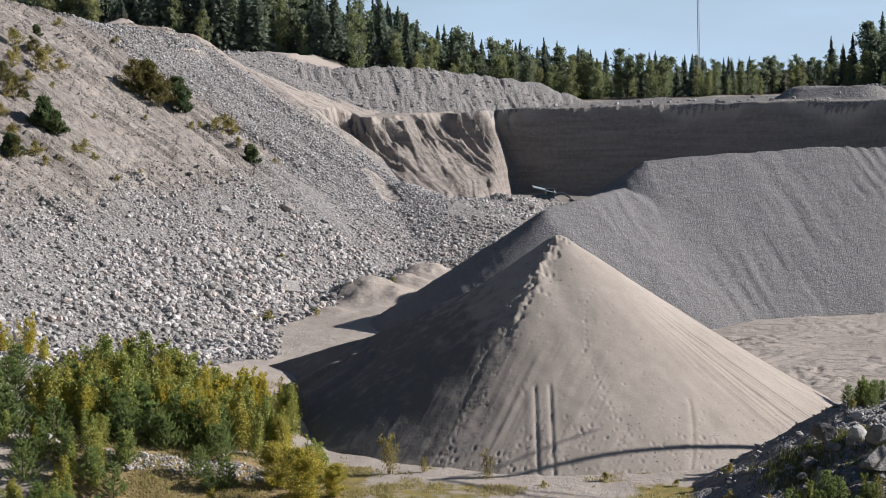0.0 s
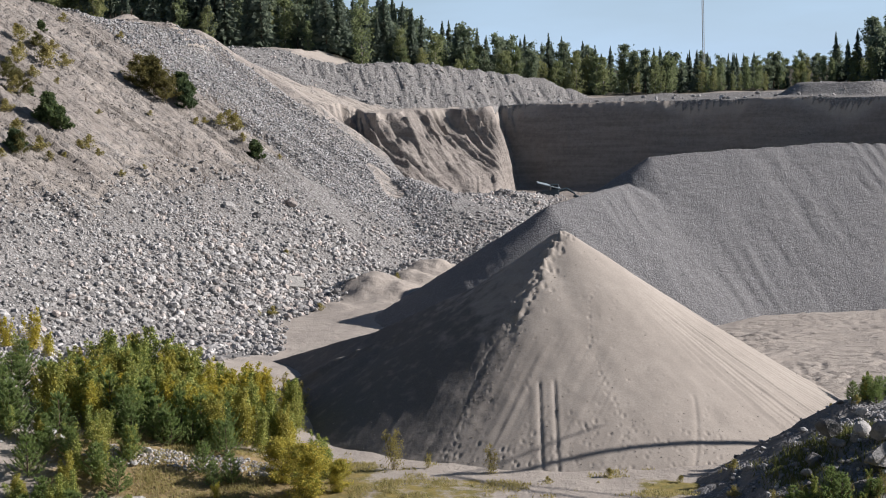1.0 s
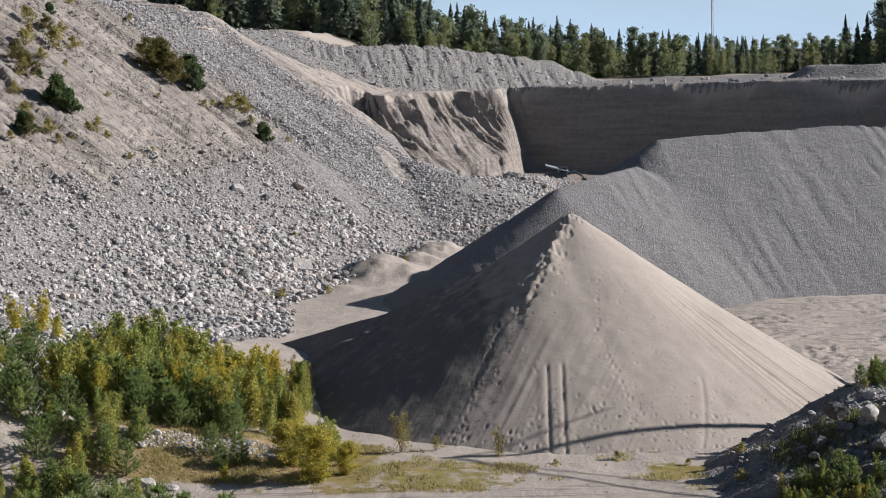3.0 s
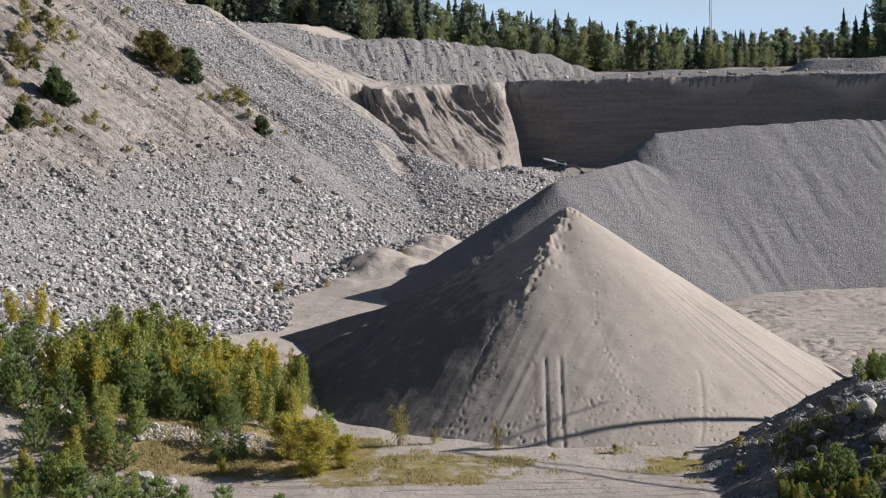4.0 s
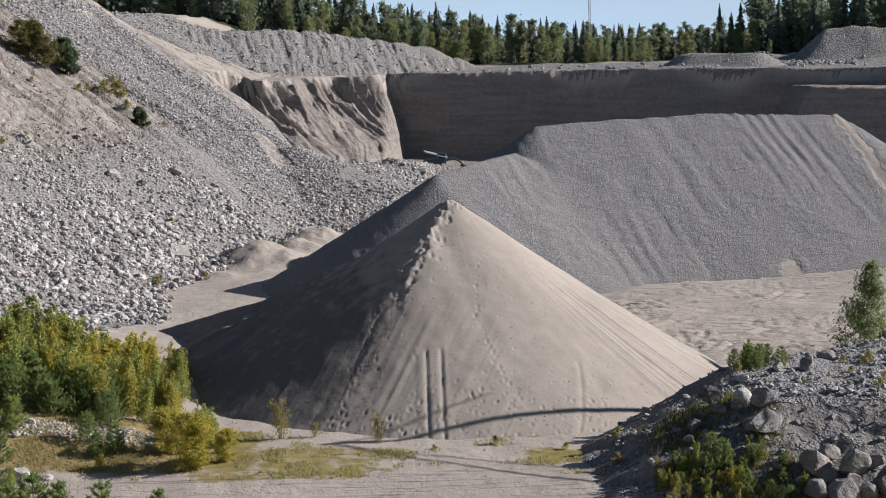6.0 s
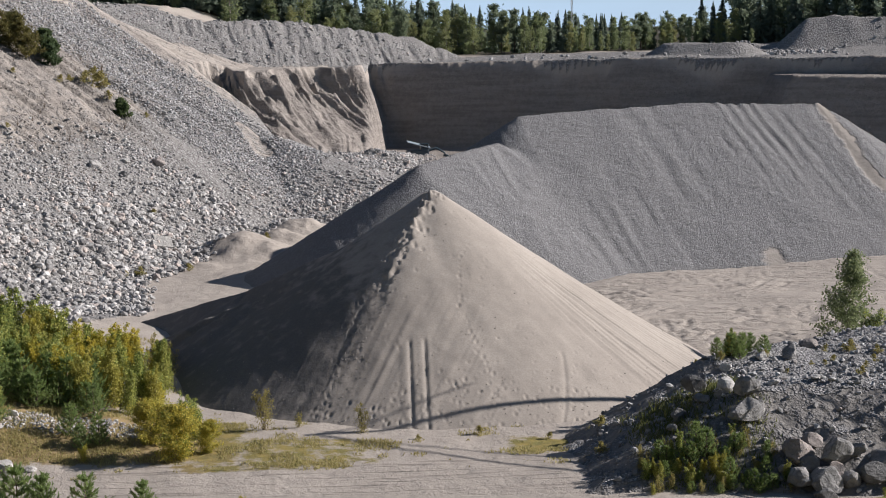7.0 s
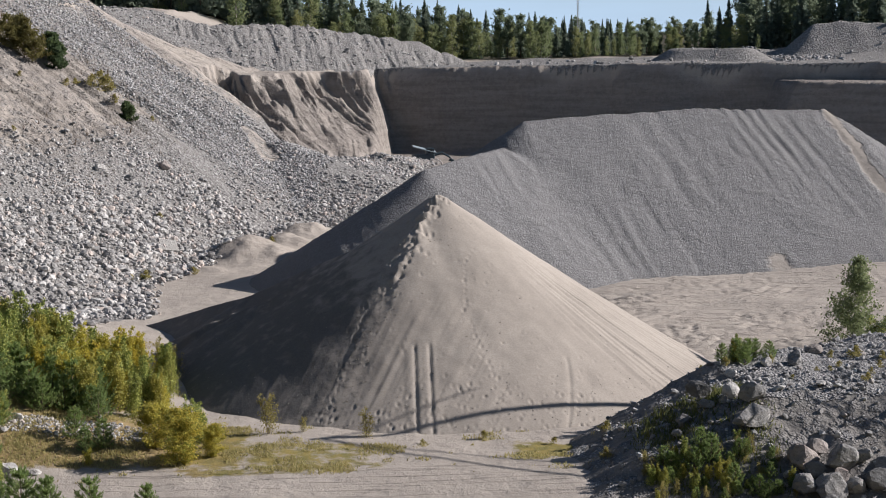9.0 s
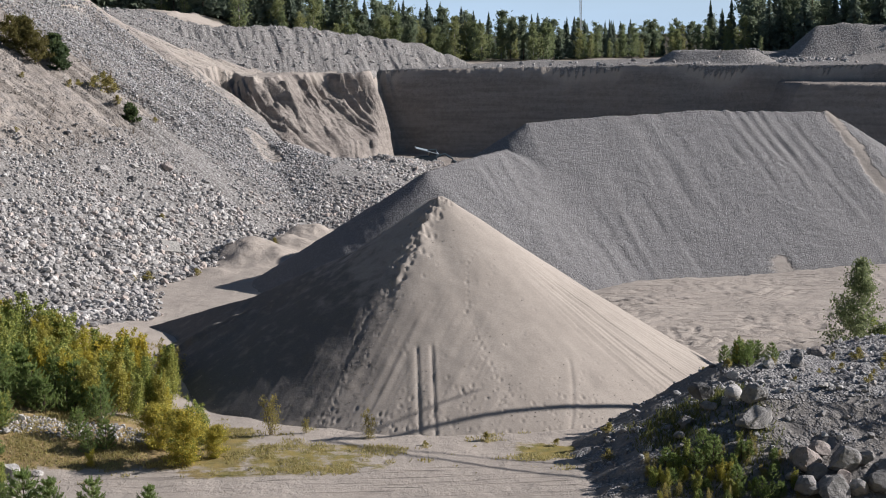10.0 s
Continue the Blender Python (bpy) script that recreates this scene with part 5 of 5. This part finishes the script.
# unseen pole and wires, added only to throw the dark lines across the sand
shadow_caster = new("guyed_mast")
TIP = Vector((42.36, 104.0, 22.5))
base_z = float(surface(np.array(41.1), np.array(110.8)))
v, f = stem([(41.1, 110.8, base_z - 0.3), (41.9, 106.6, 14), TIP], [0.24, 0.22, 0.18], 10)
part("pole", mesh_of("pole", v, f, BARK), BARK, shadow_caster)
# a short stub added at the top, on the far side, for the branching shadow
v, f = stem([TIP, TIP + Vector((0.9, 1.9, -1.2)), TIP + Vector((1.8, 3.8, -2.4))], [0.10, 0.09, 0.06], 6)
part("stay", mesh_of("stay", v, f, STEEL), STEEL, shadow_caster)
for x, y, r in ((34, 76.5, 0.10), (44, 78, 0.07)):
    foot = Vector((x, y, float(surface(np.array(float(x)), np.array(float(y)))) - 0.1))
    v, f = stem([TIP, (TIP + foot) / 2 - Vector((0, 0, 0.4)), foot], [r, r, r], 6)
    part("guy_wire", mesh_of("guy_wire", v, f, STEEL), STEEL, shadow_caster)
tagged(shadow_caster, "unseen leaning pole with thick wires, added to cast line shadows on the sand", "mast")


# ---- things left in the pit ----
def box(sx, sy, sz, bevel, m):
    bm = bmesh.new()
    bmesh.ops.create_cube(bm, size=1.0, matrix=m @ Matrix.Diagonal((sx, sy, sz, 1)))
    bmesh.ops.bevel(bm, geom=bm.edges[:], offset=bevel, segments=1, affect="EDGES")
    return bm


slab = new("concrete_slab")
CONCRETE = boulder_material("concrete", (0.42, 0.41, 0.39), (0.35, 0.34, 0.325))
slab_z = float(surface(np.array(-18.4), np.array(178.6)))
part("slab", box(2.0, 1.9, 0.22, 0.04, Matrix()), CONCRETE, slab)
slab.matrix_basis = pose(-18.4, 178.6, slab_z + 0.7, 33, 8, 20)
tagged(slab, "tilted square concrete slab among the rubble", "slab")

PAINT = Shade("dark_machine_paint", 0.45, spec=0.5).done((0.03, 0.05, 0.065))
ROOF = Shade("pale_machine_paint", 0.5, spec=0.5).done((0.26, 0.32, 0.36))
RUBBER = Shade("rubber", 0.8).done((0.02, 0.02, 0.022))
PANE = Shade("cab_glass", 0.05, spec=0.6).done((0.03, 0.04, 0.05))
digger = new("excavator")
part("body", box(3.4, 2.2, 1.2, 0.12, pose(0, 0, 1.7)), PAINT, digger)
cab = part("cab", box(1.5, 1.3, 1.4, 0.1, pose(0.9, -0.4, 2.8)), PAINT, digger)
part("cab_window", box(1.1, 0.04, 0.8, 0.01, pose(0.9, -1.07, 2.95)), PANE, cab)
part("roof", box(4.6, 1.7, 0.2, 0.06, pose(-0.2, -0.3, 3.3, 8, 15, 0)), ROOF, digger, "pale roof panel")
part("counterweight", box(0.8, 2.2, 1.0, 0.2, pose(-2.0, 0, 1.7)), PAINT, digger)
for side in (-0.95, 0.95):
    part("track", box(4.0, 0.55, 0.9, 0.3, pose(0, side, 0.5)), RUBBER, digger)
v, f = stem([(1.5, 0.3, 1.9), (3.4, 0.3, 2.5), (5.0, 0.3, 1.5)], [0.28, 0.25, 0.18], 6)
part("boom", mesh_of("boom", v, f, PAINT), PAINT, digger)
part("bucket", box(0.9, 1.1, 0.8, 0.15, pose(5.2, 0.3, 0.9, 0, 25, 0)), PAINT, digger)
digger.matrix_basis = pose(16.8, 309, float(surface(np.array(16.8), np.array(309.0))), 0, 0, 8)
tagged(digger, "dark blue-grey tracked excavator with a pale roof in the pit", "excavator")


# ---- dry grass ----
def tufts(name, x, y, tall, material, label, seed):
    """Blades of grass over the ground as one sheet."""
    rng = np.random.default_rng(seed)
    n = len(x)
    a, lean = rng.uniform(0, 2 * math.pi, n), rng.normal(size=(n, 2)) * 0.35 * tall[:, None]
    z = surface(x, y)
    wide = 0.035 + 0.02 * rng.uniform(size=n)
    c, d = np.cos(a) * wide, np.sin(a) * wide
    v = np.stack([np.stack([x - c, y - d, z - 0.02], -1), np.stack([x + c, y + d, z - 0.02], -1), np.stack([x + lean[:, 0], y + lean[:, 1], z + tall], -1)], 1)
    return tagged(new(name, mesh_of(name, v.reshape(-1, 3), np.arange(3 * n).reshape(n, 3), material, smooth=False)), label, "grass", kind="stuff")


STRAW = leaf_material("dry_grass", (0.48, 0.41, 0.22), (0.36, 0.34, 0.14), (0.50, 0.42, 0.22))


def grass_weight(x, y):
    z = ground_height(x, y)
    g = ground_fields(x, y, z)[2]
    return np.clip(g + 0.8 * fbm(x, y, 1.6, 3, 91) - 0.45, 0, 1) * (sand_height(x, y) < z)


hx, hy, hu = strewn(190000, -30, 18, 91, 108, grass_weight, 92)
tufts("dry_grass", hx, hy, 0.06 + 0.16 * hu ** 2, STRAW, "dry yellow-green grass along the track", 93)
ex, ey, eu = strewn(60000, -40, -10, 97, 130, grass_weight, 94)
tufts("bank_grass", ex, ey, 0.08 + 0.22 * eu ** 2, STRAW, "dry yellow grass between the bushes", 95)
WEED = leaf_material("weeds", (0.10, 0.13, 0.05), (0.19, 0.19, 0.07), (0.14, 0.15, 0.06))
vx, vy, vu = strewn(30000, 14.5, 40, 78, 96, lambda x, y: step(16.5, 18.0, x) * step(25.0, 23.0, x) * np.clip(0.75 - berm_top(x, y) + 0.9 * fbm(x, y, 2.5, 3, 96), 0, 1) * (berm_height(x, y) > ground_height(x, y)), 97)
tufts("weeds", vx, vy, 0.12 + 0.4 * vu ** 2, WEED, "low dark weeds on the shaded face of the bank", 98)
